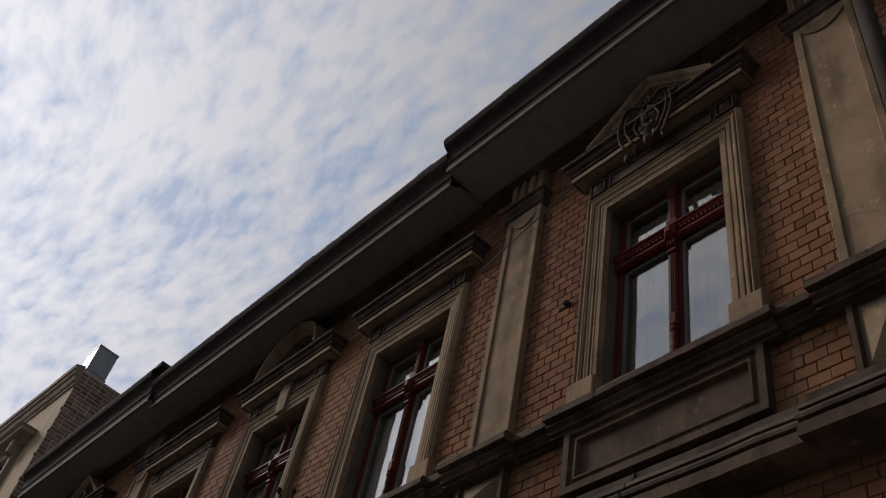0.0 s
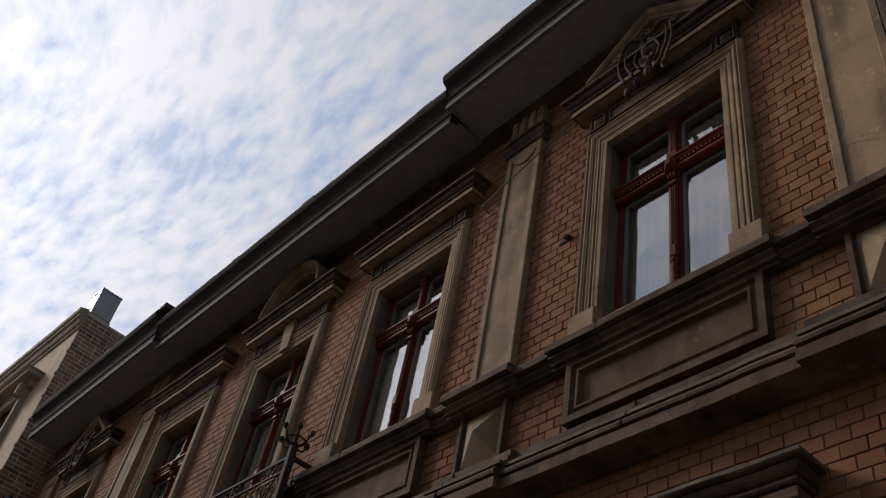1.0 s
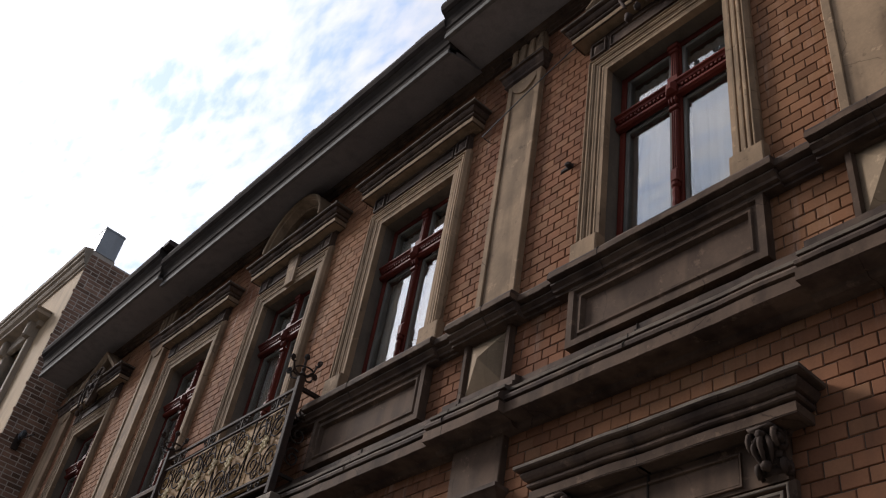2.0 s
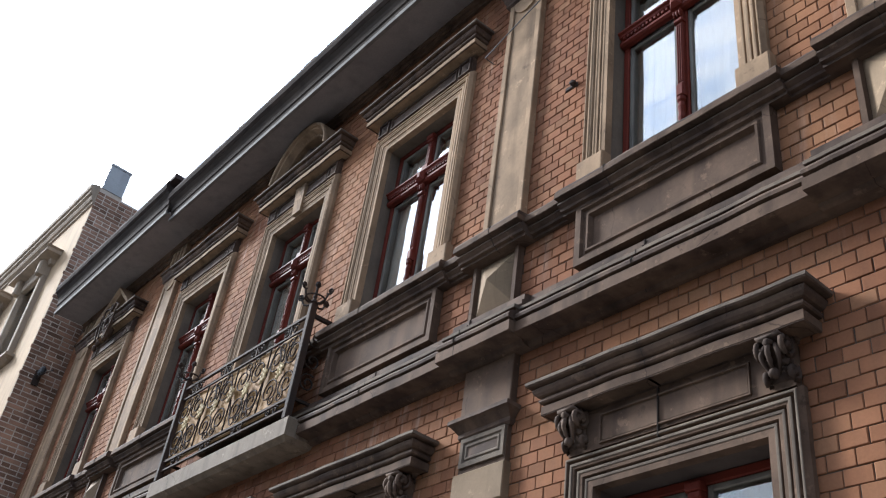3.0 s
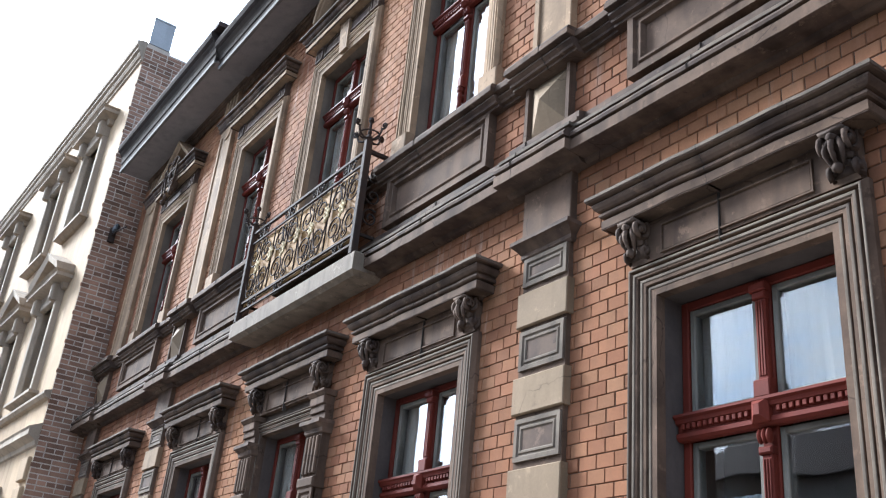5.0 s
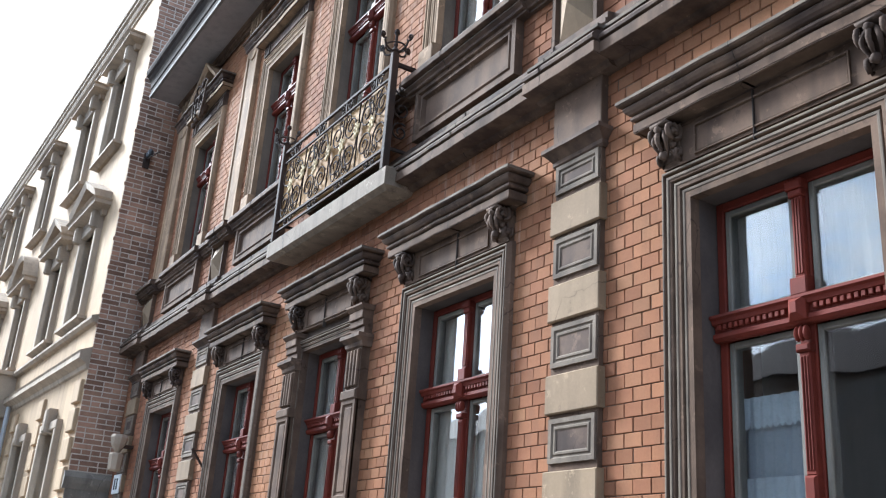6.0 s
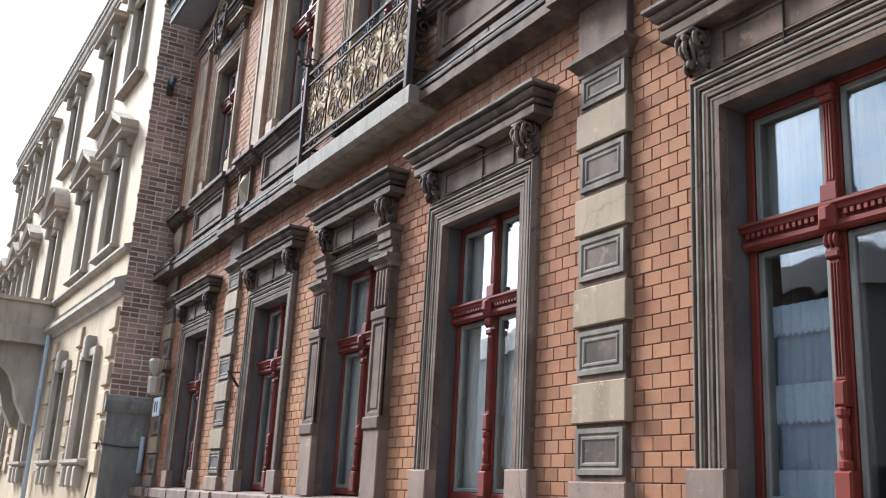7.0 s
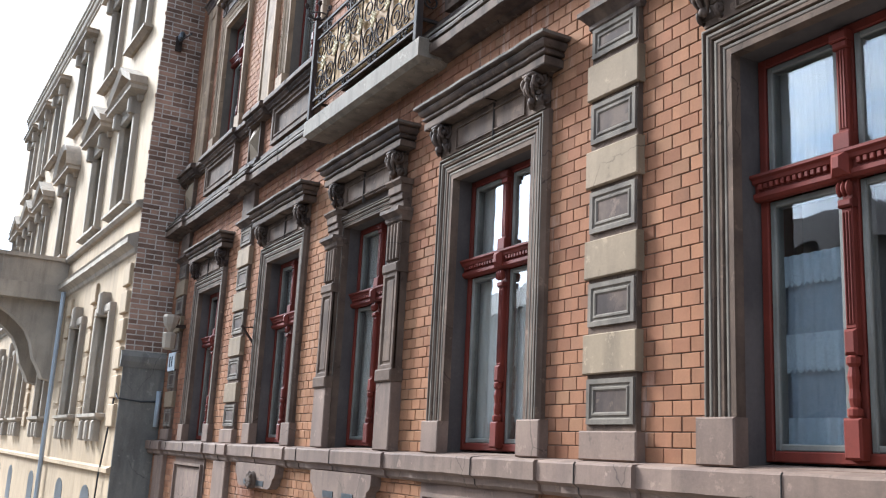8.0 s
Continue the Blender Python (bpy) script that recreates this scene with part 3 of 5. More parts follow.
def upper_window(n, cx, kind):
    win = thing(f"window_{n}", (cx, 0, UZ), "upper floor window in a weathered stone surround under a " + {"peak": "triangular pediment", "flat": "straight hood", "arc": "round arched pediment"}[kind], "window", "upper floor windows", "structure")
    bm = bmesh.new()
    architrave(bm, cx, HW, UZ + 0.22, UT, ARCH)
    part("surround", bm, M_SAND, win, "moulded stone surround with fluted edges")
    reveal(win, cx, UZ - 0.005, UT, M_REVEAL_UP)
    ridges(win, cx, UZ + 0.22, UT, 1.0, M_SAND)
    plinths(win, cx, UZ - 0.01, UZ + 0.22, HW - 0.01, HW + 0.215, 0.066, M_SAND)
    half = HW + 0.165
    zh = 7.905 if kind == "peak" else 7.87
    bm = bmesh.new()
    box(bm, cx - half, cx + half, -0.042, 0.01, UT + 0.19, zh + 0.005)
    panel_frame(bm, cx - half + 0.20, cx - 0.05 if kind == "arc" else cx + half - 0.20, 7.71, 7.85, 0.02, 0.058, 0.046)
    if kind == "arc":
        panel_frame(bm, cx + 0.05, cx + half - 0.20, 7.71, 7.85, 0.02, 0.058, 0.046)
    part("frieze", bm, M_SOOT, win)
    for s in (-1, 1):
        bm = bmesh.new()
        x0, x1, z0, z1 = cx + s * (half - 0.085) - 0.075, cx + s * (half - 0.085) + 0.075, 7.70, 7.86
        panel_frame(bm, x0, x1, z0, z1, 0.028, 0.066, 0.044)
        ap = bm.verts.new(((x0 + x1) / 2, -0.08, (z0 + z1) / 2))
        q = [bm.verts.new(p) for p in ((x0 + 0.03, -0.055, z0 + 0.03), (x1 - 0.03, -0.055, z0 + 0.03), (x1 - 0.03, -0.055, z1 - 0.03), (x0 + 0.03, -0.055, z1 - 0.03))]
        for i in range(4):
            bm.faces.new((q[i], q[(i + 1) % 4], ap))
        part("diamond_block", bm, M_SOOT, win)
    bm = bmesh.new()
    moulding(bm, cx - half + 0.02, cx + half - 0.02, [(p, zh + z) for p, z in HOOD])
    part("hood", bm, M_SOOT, win, "projecting moulded hood, black with soot")
    hood_trim(win, cx, half - 0.02, zh, M_SAND)
    if kind == "peak":
        foot, top = 0.60, 8.56
        for s in (-1, 1):
            bm = bmesh.new()
            loops = []
            for x, z in ((cx + s * foot, zh + 0.20), (cx, top)):
                loops.append([(x, 0.01, z - 0.10), (x, -0.06, z - 0.10), (x, -0.065, z - 0.065), (x, -0.165, z - 0.045), (x, -0.175, z - 0.02), (x, -0.20, z), (x, -0.215, z + 0.025), (x, -0.215, z + 0.05), (x, 0.01, z + 0.06)])
            sweep(bm, loops, closed=True)
            part("raking_cornice", bm, M_SAND, win, "weathered tan raking moulding")
        bm = bmesh.new()
        v = [[bm.verts.new((x, y, z)) for x, z in ((cx - foot, zh + 0.19), (cx + foot, zh + 0.19), (cx, top))] for y in (-0.04, 0.01)]
        bm.faces.new(v[0]), bm.faces.new(v[1])
        for i in range(3):
            bm.faces.new((v[0][i], v[0][(i + 1) % 3], v[1][(i + 1) % 3], v[1][i]))
        part("tympanum", bm, M_SOOT, win)
        bm = bmesh.new()
        # a heart-shaped shield
        lump(bm, (cx, -0.13, 8.08), (0.125, 0.075, 0.13), 2, 0.2, 3)
        lump(bm, (cx, -0.14, 7.94), (0.085, 0.065, 0.15), 5, 0.25, 3)
        lump(bm, (cx, -0.215, 8.02), (0.032, 0.022, 0.05), 4, 0.5, 2)
        tube(bm, [(p[0], -0.20, p[2]) for p in spiral((cx - 0.02, 8.25), 0.062, 1.5, -0.6, 1)], 0.017, 6)
        for s in (-1, 1):
            # raised edge and inner curls of the shield
            tube(bm, [(cx + s * (0.02 + 0.095 * math.sin(2.7 * q)), -0.205 + 0.02 * q, 8.17 - 0.30 * q) for q in (j / 10 for j in range(11))], 0.012, 6)
            tube(bm, [(p[0], -0.205, p[2]) for p in spiral((cx + s * 0.05, 8.12), 0.04, 1.4, 0.5, s)], 0.009, 5)
            tube(bm, [(p[0], -0.205, p[2]) for p in spiral((cx + s * 0.035, 7.93), 0.032, 1.4, 3.6, s)], 0.009, 5)
            # scrolled shoulders with thin hanging ribbons
            tube(bm, [(p[0], -0.215, p[2]) for p in spiral((cx + s * 0.27, 8.17), 0.042, 1.5, 2.2, s)], 0.013, 6)
            tube(bm, [(cx + s * (0.06 + 0.20 * q), -0.20 - 0.02 * math.sin(3.1 * q), 8.24 + 0.045 * math.sin(3.1 * q) - 0.04 * q) for q in (j / 10 for j in range(11))], 0.016, 6, lambda t: 1.1 - 0.4 * t)
            for k in range(2):
                tube(bm, [(cx + s * (0.235 - 0.055 * k - 0.05 * q + 0.035 * math.sin(3.4 * q + 0.3 * k)), -0.225 + 0.012 * k, 8.17 - (0.46 - 0.05 * k + 0.03 * s) * q) for q in (j / 12 for j in range(13))], 0.011 - 0.001 * k, 6, lambda t: 0.8 + 0.5 * t)
            # tassels
            for dx, z, r in ((0.17, 7.68, 0.030), (0.085, 7.73, 0.026)):
                lump(bm, (cx + s * dx, -0.20, z + 0.03 * s), (r, r, 1.7 * r), 8 + s + int(90 * dx), 0.7, 2)
        lump(bm, (cx + 0.01, -0.17, 7.78), (0.04, 0.04, 0.055), 7, 0.6, 2)
        for v in bm.verts:
            v.co += noise.noise_vector(v.co * 30) * 0.007
        part("cartouche", bm, M_SOOT, win, "carved scrolled cartouche breaking through the hood", True)
    if kind == "arc":
        bm = bmesh.new()
        loops = []
        for k in range(41):
            a = math.pi * (0.02 + 0.96 * k / 40)
            ring = []
            for r, y in ((0.425, 0.01), (0.425, -0.12), (0.435, -0.135), (0.45, -0.13), (0.455, -0.11), (0.475, -0.15), (0.49, -0.185), (0.505, -0.195), (0.51, -0.215), (0.522, -0.225), (0.542, -0.225), (0.55, -0.21), (0.55, 0.01)):
                ring.append((cx + r * math.cos(a), y, 8.06 + r * math.sin(a)))
            loops.append(ring)
        sweep(bm, loops, closed=True)
        part("arched_cornice", bm, M_SAND, win, "half-round stone moulding")
        # The dark eave material colours in the shade of the hollow under the arch.
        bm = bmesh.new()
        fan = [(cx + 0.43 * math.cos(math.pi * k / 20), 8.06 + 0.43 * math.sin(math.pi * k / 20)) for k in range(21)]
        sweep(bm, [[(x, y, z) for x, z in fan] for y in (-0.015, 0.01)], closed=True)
        part("lunette", bm, M_EAVE, win, "recessed lunette with the hollow's shade in its dark colour")
        bm = bmesh.new()
        lump(bm, (cx, -0.07, 8.25), (0.08, 0.06, 0.14), 3, 0.3)
        for s in (-1, 1):
            tube(bm, [(p[0], -0.09, p[2]) for p in spiral((cx + s * 0.22, 8.20), 0.10, 1.6, 2.6, s)], 0.02, 6)
            tube(bm, [(p[0], -0.08, p[2]) for p in spiral((cx + s * 0.10, 8.33), 0.05, 1.4, 2.0, s)], 0.014, 6)
            lump(bm, (cx + s * 0.29, -0.07, 8.13), (0.045, 0.035, 0.035), 6 + s, 0.5, 1)
        part("lunette_carving", bm, M_SOOT, win, "", True)
        bm = bmesh.new()
        sweep(bm, [[(cx - w, 0.0, z), (cx - w, -p, z), (cx + w, -p, z), (cx + w, 0.0, z)] for w, p, z in ((0.075, 0.066, UT + 0.02), (0.095, 0.085, zh))], closed=True)
        part("keystone", bm, M_SAND, win)
    inner_sill(win, cx, UZ - 0.003, M_SOOT)
    sash_window(win, cx, UZ + 0.02, UT, 6.95, False)
    return win


for i, c in enumerate(BAYS):
    lower_window(i + 1, c)
for i, (c, k) in enumerate(zip(UP_BAYS, ("peak", "flat", "arc", "flat", "peak"))):
    upper_window(i + 6, c, k)


# ---- ledges, bands and the eaves ----
def ledge(name, x_cuts, prof_base, z_shift, material, label):
    """A continuous moulding that steps forward at some stretches: x_cuts is (x0, x1, extra projection)."""
    bm = bmesh.new()
    for x0, x1, e in x_cuts:
        if e and ("edge" in name or "fascia" in name):
            x0, x1 = x0 - 0.004, x1 + 0.004
        n = max(1, int((x1 - x0) / 0.07))
        sweep(bm, [[(x0, 0.01, z)] + [uneven(x0 + (x1 - x0) * i / n, -(p + e if p else 0), z, 0.0045 if p else 0.0) for i in range(n + 1)] + [(x1, 0.01, z)] for p, z in prof_base], closed=True)
    ob = whole(name, bm, material, label, "moulding", kind="structure")
    if "edge" in name or "fascia" in name:
        return ob
    rng = random.Random(len(name))
    for x0, x1, e in x_cuts:
        if x1 - x0 > 0.5:
            x = x0 + (x1 - x0) * rng.uniform(0.25, 0.75)
            bm = bmesh.new()
            sweep(bm, [[(x - 0.002, 0.01, z), (x - 0.002, -(p + e + 0.006 if p else 0), z), (x + 0.002, -(p + e + 0.006 if p else 0), z), (x + 0.002, 0.01, z)] for p, z in prof_base], closed=True)
            part("joint", bm, M_EAVE, ob)
    return ob


def stretches(bays, piers, wide_w, e_w, wide_p, e_p, ends):
    """Cuts the facade into windows, piers and what lies between."""
    marks = [(c - wide_w, c + wide_w, e_w) for c in bays] + [(c - wide_p, c + wide_p, e_p) for c in piers] + list(ends)
    marks.sort()
    out, x = [], END_L
    for a, b, e in marks:
        if a - x > 0.01:
            out.append((x, a, 0.0))
        out.append((max(a, END_L), b, e))
        x = b
    if END_R - x > 0.01:
        out.append((x, END_R, 0.0))
    return out


ENDS_LOW = [(-14.42, -13.62, 0.04), (-1.42, -0.6, 0.04)]
ENDS_UP = [(-14.25, -13.45, 0.07), (-1.60, -0.75, 0.07)]
ledge("trim_water_table", stretches(BAYS, PIERS, 0.80, 0.02, 0.31, 0.025, ENDS_LOW), [(0.06, 1.40), (0.085, 1.42), (0.09, 1.455), (0.115, 1.47), (0.125, 1.475), (0.125, 1.575), (0.115, 1.587), (0.0, 1.602)], 0, M_PINK, "pinkish cement ledge under the ground floor windows")
ledge("trim_sill_course", stretches(UP_BAYS, (PILASTERS[0][0], PILASTERS[1][0]), 0.80, 0.04, 0.32, 0.07, ENDS_UP), [(0.03, 5.415), (0.03, 5.435), (0.055, 5.438), (0.06, 5.455), (0.085, 5.475), (0.085, 5.488), (0.066, 5.49), (0.066, 5.503), (0.115, 5.505), (0.115, 5.555), (0.105, 5.575), (0.0, 5.598)], 0, M_SOOT, "dark stone sill course of the upper floor")
ledge("trim_sill_edge", stretches(UP_BAYS, (PILASTERS[0][0], PILASTERS[1][0]), 0.80, 0.04, 0.32, 0.07, ENDS_UP), [(0.10, 5.508), (0.119, 5.508), (0.119, 5.545), (0.10, 5.545)], 0, M_STUCCO, "pale worn edge of the sill course")
BAND_CUTS = stretches(UP_BAYS, PIERS, 0.72, 0.0, 0.34, 0.045, [(-14.42, -13.45, 0.045), (-1.72, -0.4, 0.045)])
ledge("trim_band_course", BAND_CUTS, [(0.03, 4.572), (0.05, 4.582), (0.06, 4.60), (0.15, 4.605), (0.17, 4.61), (0.17, 4.685), (0.14, 4.688), (0.14, 4.70), (0.182, 4.703), (0.185, 4.722), (0.17, 4.747), (0.145, 4.765), (0.12, 4.768), (0.12, 4.782), (0.142, 4.785), (0.142, 4.812), (0.115, 4.816), (0.085, 4.845), (0.085, 4.875), (0.068, 4.878), (0.068, 4.925), (0.0, 4.95)], 0, M_SOOT, "heavy soot-dark string course between the floors")
ledge("trim_band_lip_edge", BAND_CUTS, [(0.13, 4.788), (0.146, 4.788), (0.146, 4.809), (0.13, 4.809)], 0, M_WORN, "crumbling pale lip of the string course")
ledge("trim_band_fascia", BAND_CUTS, [(0.15, 4.612), (0.175, 4.612), (0.175, 4.682), (0.15, 4.682)], 0, M_STUCCO, "brownish washed fascia of the string course")


def sunk_panels():
    for c in UP_BAYS:
        t = thing("parapet_panel", (c, 0, 4.95), "sunk rectangular plaster panel with a moulded frame below a window", "wall panel", "panels below the windows", "structure")
        bm = bmesh.new()
        sweep(bm, [[(c - 0.69 + o, -q, 4.98 + o), (c + 0.69 - o, -q, 4.98 + o), (c + 0.69 - o, -q, 5.44 - o), (c - 0.69 + o, -q, 5.44 - o)] for o, q in ((0.0, 0.0), (0.0, 0.07), (0.045, 0.07), (0.055, 0.05), (0.075, 0.05), (0.085, 0.062), (0.10, 0.062), (0.115, 0.03))], closed=True, caps=False)
        part("panel_frame", bm, M_STUCCO, t)
        bm = bmesh.new()
        box(bm, c - 0.58, c + 0.58, -0.028, 0.008, 5.09, 5.33)
        part("panel_field", bm, M_STUCCO, t, "stained flat plaster field")


def diamond(c):
    t = thing("pier_panel", (c, 0, 4.95), "pyramid shaped cream stone block in a square frame", "stone block", "pyramid blocks under the pilasters", "structure")
    bm = bmesh.new()
    x0, x1, z0, z1 = c - 0.222, c + 0.222, 4.95, 5.45
    sweep(bm, [[(x0 + o, -q, z0 + o), (x1 - o, -q, z0 + o), (x1 - o, -q, z1 - o), (x0 + o, -q, z1 - o)] for o, q in ((0.0, 0.0), (0.0, 0.055), (0.032, 0.055), (0.04, 0.022))], closed=True, caps=False)
    part("block_frame", bm, M_STUCCO, t)
    bm = bmesh.new()
    ap = bm.verts.new((c, -0.115, (z0 + z1) / 2))
    q = [bm.verts.new(p) for p in ((x0 + 0.038, -0.02, z0 + 0.038), (x1 - 0.038, -0.02, z0 + 0.038), (x1 - 0.038, -0.02, z1 - 0.038), (x0 + 0.038, -0.02, z1 - 0.038))]
    for i in range(4):
        bm.faces.new((q[i], q[(i + 1) % 4], ap))
    bm.faces.new(q)
    part("pyramid", bm, M_CREAM, t, "stained cream pyramid")


def quoin_pier(c, w=0.225):
    """The ground floor pier of plain blocks and small sunk panels by turns."""
    t = thing("pier", (c, 0, GZ), "pier of cream stone blocks alternating with small grey sunk panels", "pier", "ground floor piers", "structure")
    bm = bmesh.new()
    box(bm, c - 0.238, c + 0.238, -0.062, 0.01, GZ, 1.755, 0.008)
    part("base", bm, M_PINK, t)
    bm = bmesh.new()
    box(bm, c - w + 0.02, c + w - 0.02, -0.03, 0.01, 1.755, 4.16)
    part("shaft", bm, M_STUCCO, t)
    for k in range(5):
        z = 1.755 + k * 0.533
        bm = bmesh.new()
        x0, x1, q0, q1 = c - w + 0.03, c + w - 0.03, z + 0.035, z + (0.278 if k < 4 else 0.222)
        sweep(bm, [[(x0 + o, -q, q0 + o), (x1 - o, -q, q0 + o), (x1 - o, -q, q1 - o), (x0 + o, -q, q1 - o)] for o, q in ((0.0, 0.02), (0.0, 0.045), (0.026, 0.045), (0.034, 0.036), (0.042, 0.036), (0.048, 0.043), (0.058, 0.043), (0.068, 0.034))], closed=True, caps=False)
        panel = part("small_panel", bm, M_WORN, t, "small sunk panel in a worn moulded frame")
        bm = bmesh.new()
        box(bm, x0 + 0.06, x1 - 0.06, -0.036, -0.02, q0 + 0.06, q1 - 0.06)
        part("panel_field", bm, M_SOOT, panel)
        if k < 4:
            bm = bmesh.new()
            box(bm, c - w, c + w, -0.055, 0.01, z + 0.305, z + 0.525, 0.006)
            part("stone_block", bm, M_CREAM, t, "plain cream block")
    bm = bmesh.new()
    moulding(bm, c - w + 0.02, c + w - 0.02, [(0.03, 4.11), (0.045, 4.125), (0.045, 4.15), (0.06, 4.165), (0.09, 4.19), (0.11, 4.20), (0.11, 4.225), (0.0, 4.24)], 0, 0.6)
    part("capital", bm, M_SOOT, t)
    bm = bmesh.new()
    box(bm, c - w, c + w, -0.052, 0.01, 4.24, 4.585, 0.006)
    part("top_block", bm, M_STUCCO, t)


def upper_pilaster(c, w=0.185):
    t = thing("pilaster", (c, 0, UZ), "flat ochre-grey plaster pilaster with a raised border and moulded capital", "pilaster", "upper floor pilasters", "structure")
    bm = bmesh.new()
    box(bm, c - w, c + w, -0.04, 0.01, UZ - 0.01, 8.13)
    part("shaft", bm, M_SAND, t)
    bm = bmesh.new()
    box(bm, c - w - 0.003, c - w + 0.055, -0.055, 0.01, UZ - 0.007, 8.127, 0.006)
    box(bm, c + w - 0.055, c + w + 0.003, -0.055, 0.01, UZ - 0.007, 8.127, 0.006)
    arc = [(c - w + 0.055 + (2 * w - 0.11) * k / 12, 8.05 - 0.10 * math.sin(math.pi * k / 12) ** 0.8) for k in range(13)]
    sweep(bm, [[(x, y, z) for x, z in arc + [(c + w - 0.055, 8.13), (c - w + 0.055, 8.13)]] for y in (-0.055, -0.03)], closed=True)
    part("border", bm, M_SAND, t)
    bm = bmesh.new()
    moulding(bm, c - w, c + w, [(0.05, 8.12), (0.075, 8.14), (0.075, 8.17), (0.095, 8.20), (0.105, 8.235), (0.125, 8.24), (0.125, 8.27), (0.0, 8.285)], 0, 0.55)
    part("capital", bm, M_SOOT, t)
    bm = bmesh.new()
    box(bm, c - w, c + w, -0.05, 0.01, 8.285, 8.68)
    for k in range(4):
        x = c - w + 0.035 + k * (2 * w - 0.07) / 3
        box(bm, x - 0.03, x + 0.03, -0.075, -0.04, 8.31, 8.60, 0.01)
    part("triglyph", bm, M_SAND, t)


sunk_panels()
for c in ALL_PIERS:
    quoin_pier(c)
for c in PYRAMIDS:
    diamond(c)
for c, w in PILASTERS:
    upper_pilaster(c, w)


def eaves():
    """The projecting eaves: a sooty frieze, boarded soffit, moulded front and gutter; the end bays stand forward."""
    t = thing("roof_eaves", (XM, 0, WALL_TOP), "deep dark boarded eaves with a moulded front and gutter", "eaves", kind="structure")
    for x0, x1, e, low, up in ((END_L + 0.33, -10.2, 0.07, 0.09, 0.0), (-10.2, -4.66, 0.0, 0.0, -0.14), (-4.66, 1.2, 0.07, 0.13, 0.0)):
        bm = bmesh.new()
        sweep(bm, [[(x, 0.01, 8.575), (x, -0.025, 8.575), (x, -0.025, 8.60), (x, -0.05, 8.61), (x, -0.05, 8.64), (x, -0.075, 8.65), (x, -0.075, 8.675), (x, -0.10, 8.69), (x, 0.01, 8.70)] for x in (x0, x1)], closed=True)
        part("frieze", bm, M_STUCCO, t)
        bm = bmesh.new()
        sweep(bm, [[(x, 0.01, 8.69), (x, -0.47 - e, 8.60 + low), (x, -0.47 - e, 8.66 + low), (x, 0.01, 8.75)] for x in (x0, x1)], closed=True)
        part("soffit", bm, M_SOFFIT, t)
        bm = bmesh.new()
        sweep(bm, [[(x, y - e, z + low) for y, z in ((-0.45, 8.585), (-0.49, 8.575), (-0.495, 8.62), (-0.45, 8.63))] for x in (x0, x1)], closed=True)
        part("edge_board", bm, M_EDGE, t, "worn pale lower edge")
        bm = bmesh.new()
        h = (9.0 + up - 8.62 - low) / 0.38
        prof = [(-0.40, 0.0), (-0.485, 0.005), (-0.485, 0.12), (-0.50, 0.14), (-0.505, 0.24), (-0.52, 0.30), (-0.55, 0.35), (-0.56, 0.38), (-0.40, 0.38)]
        sweep(bm, [[(x, y - e, 8.62 + low + z * h) for y, z in prof] for x in (x0, x1)], closed=True)
        part("front_board", bm, M_EAVE, t)
        bm = bmesh.new()
        g = [(-0.53, 9.0), (-0.56, 8.99), (-0.59, 9.02), (-0.605, 9.07), (-0.60, 9.12), (-0.585, 9.15), (-0.57, 9.155), (-0.57, 9.10), (-0.45, 9.06)]
        n = max(2, int((x1 - x0) / 0.25))
        sweep(bm, [[(x, y - e, z + up + 0.006 * noise.noise(Vector((x * 2.1, 0.0, 5.0)))) for y, z in g] for x in (x0 + (x1 - x0) * k / n for k in range(n + 1))], closed=True)
        part("gutter", bm, M_ZINC, t, "dark zinc gutter")
    return t


eaves()
bm = bmesh.new()
sweep(bm, [[(x, -0.42, 8.98), (x, 5.5, 12.0), (x, 5.5, 8.86), (x, -0.38, 8.86)] for x in (END_L + 0.33, 1.2)], closed=True)
ROOF = whole("roof", bm, M_TILE, "dark tiled roof slope behind the gutter", "roof", kind="structure")
bm = bmesh.new()
rng = random.Random(4)
x = END_L + 0.34
while x < 1.1:
    w, lift, e = rng.uniform(0.15, 0.24), rng.choice((0.0, 0.004, 0.008, 0.012, 0.026)), 0.0 if -10.2 < x < -4.66 else 0.07
    box(bm, x, x + w - 0.012, -0.592 - e + rng.uniform(0, 0.02), -0.40, 8.97 + 2 * e, 9.005 + 2.1 * e + lift, 0.006)
    x += w
tiles = part("eaves_tiles", bm, M_TILE, ROOF, "uneven lowest course of dark tiles")
tagged(tiles, "uneven lowest course of dark tiles", kind="stuff")


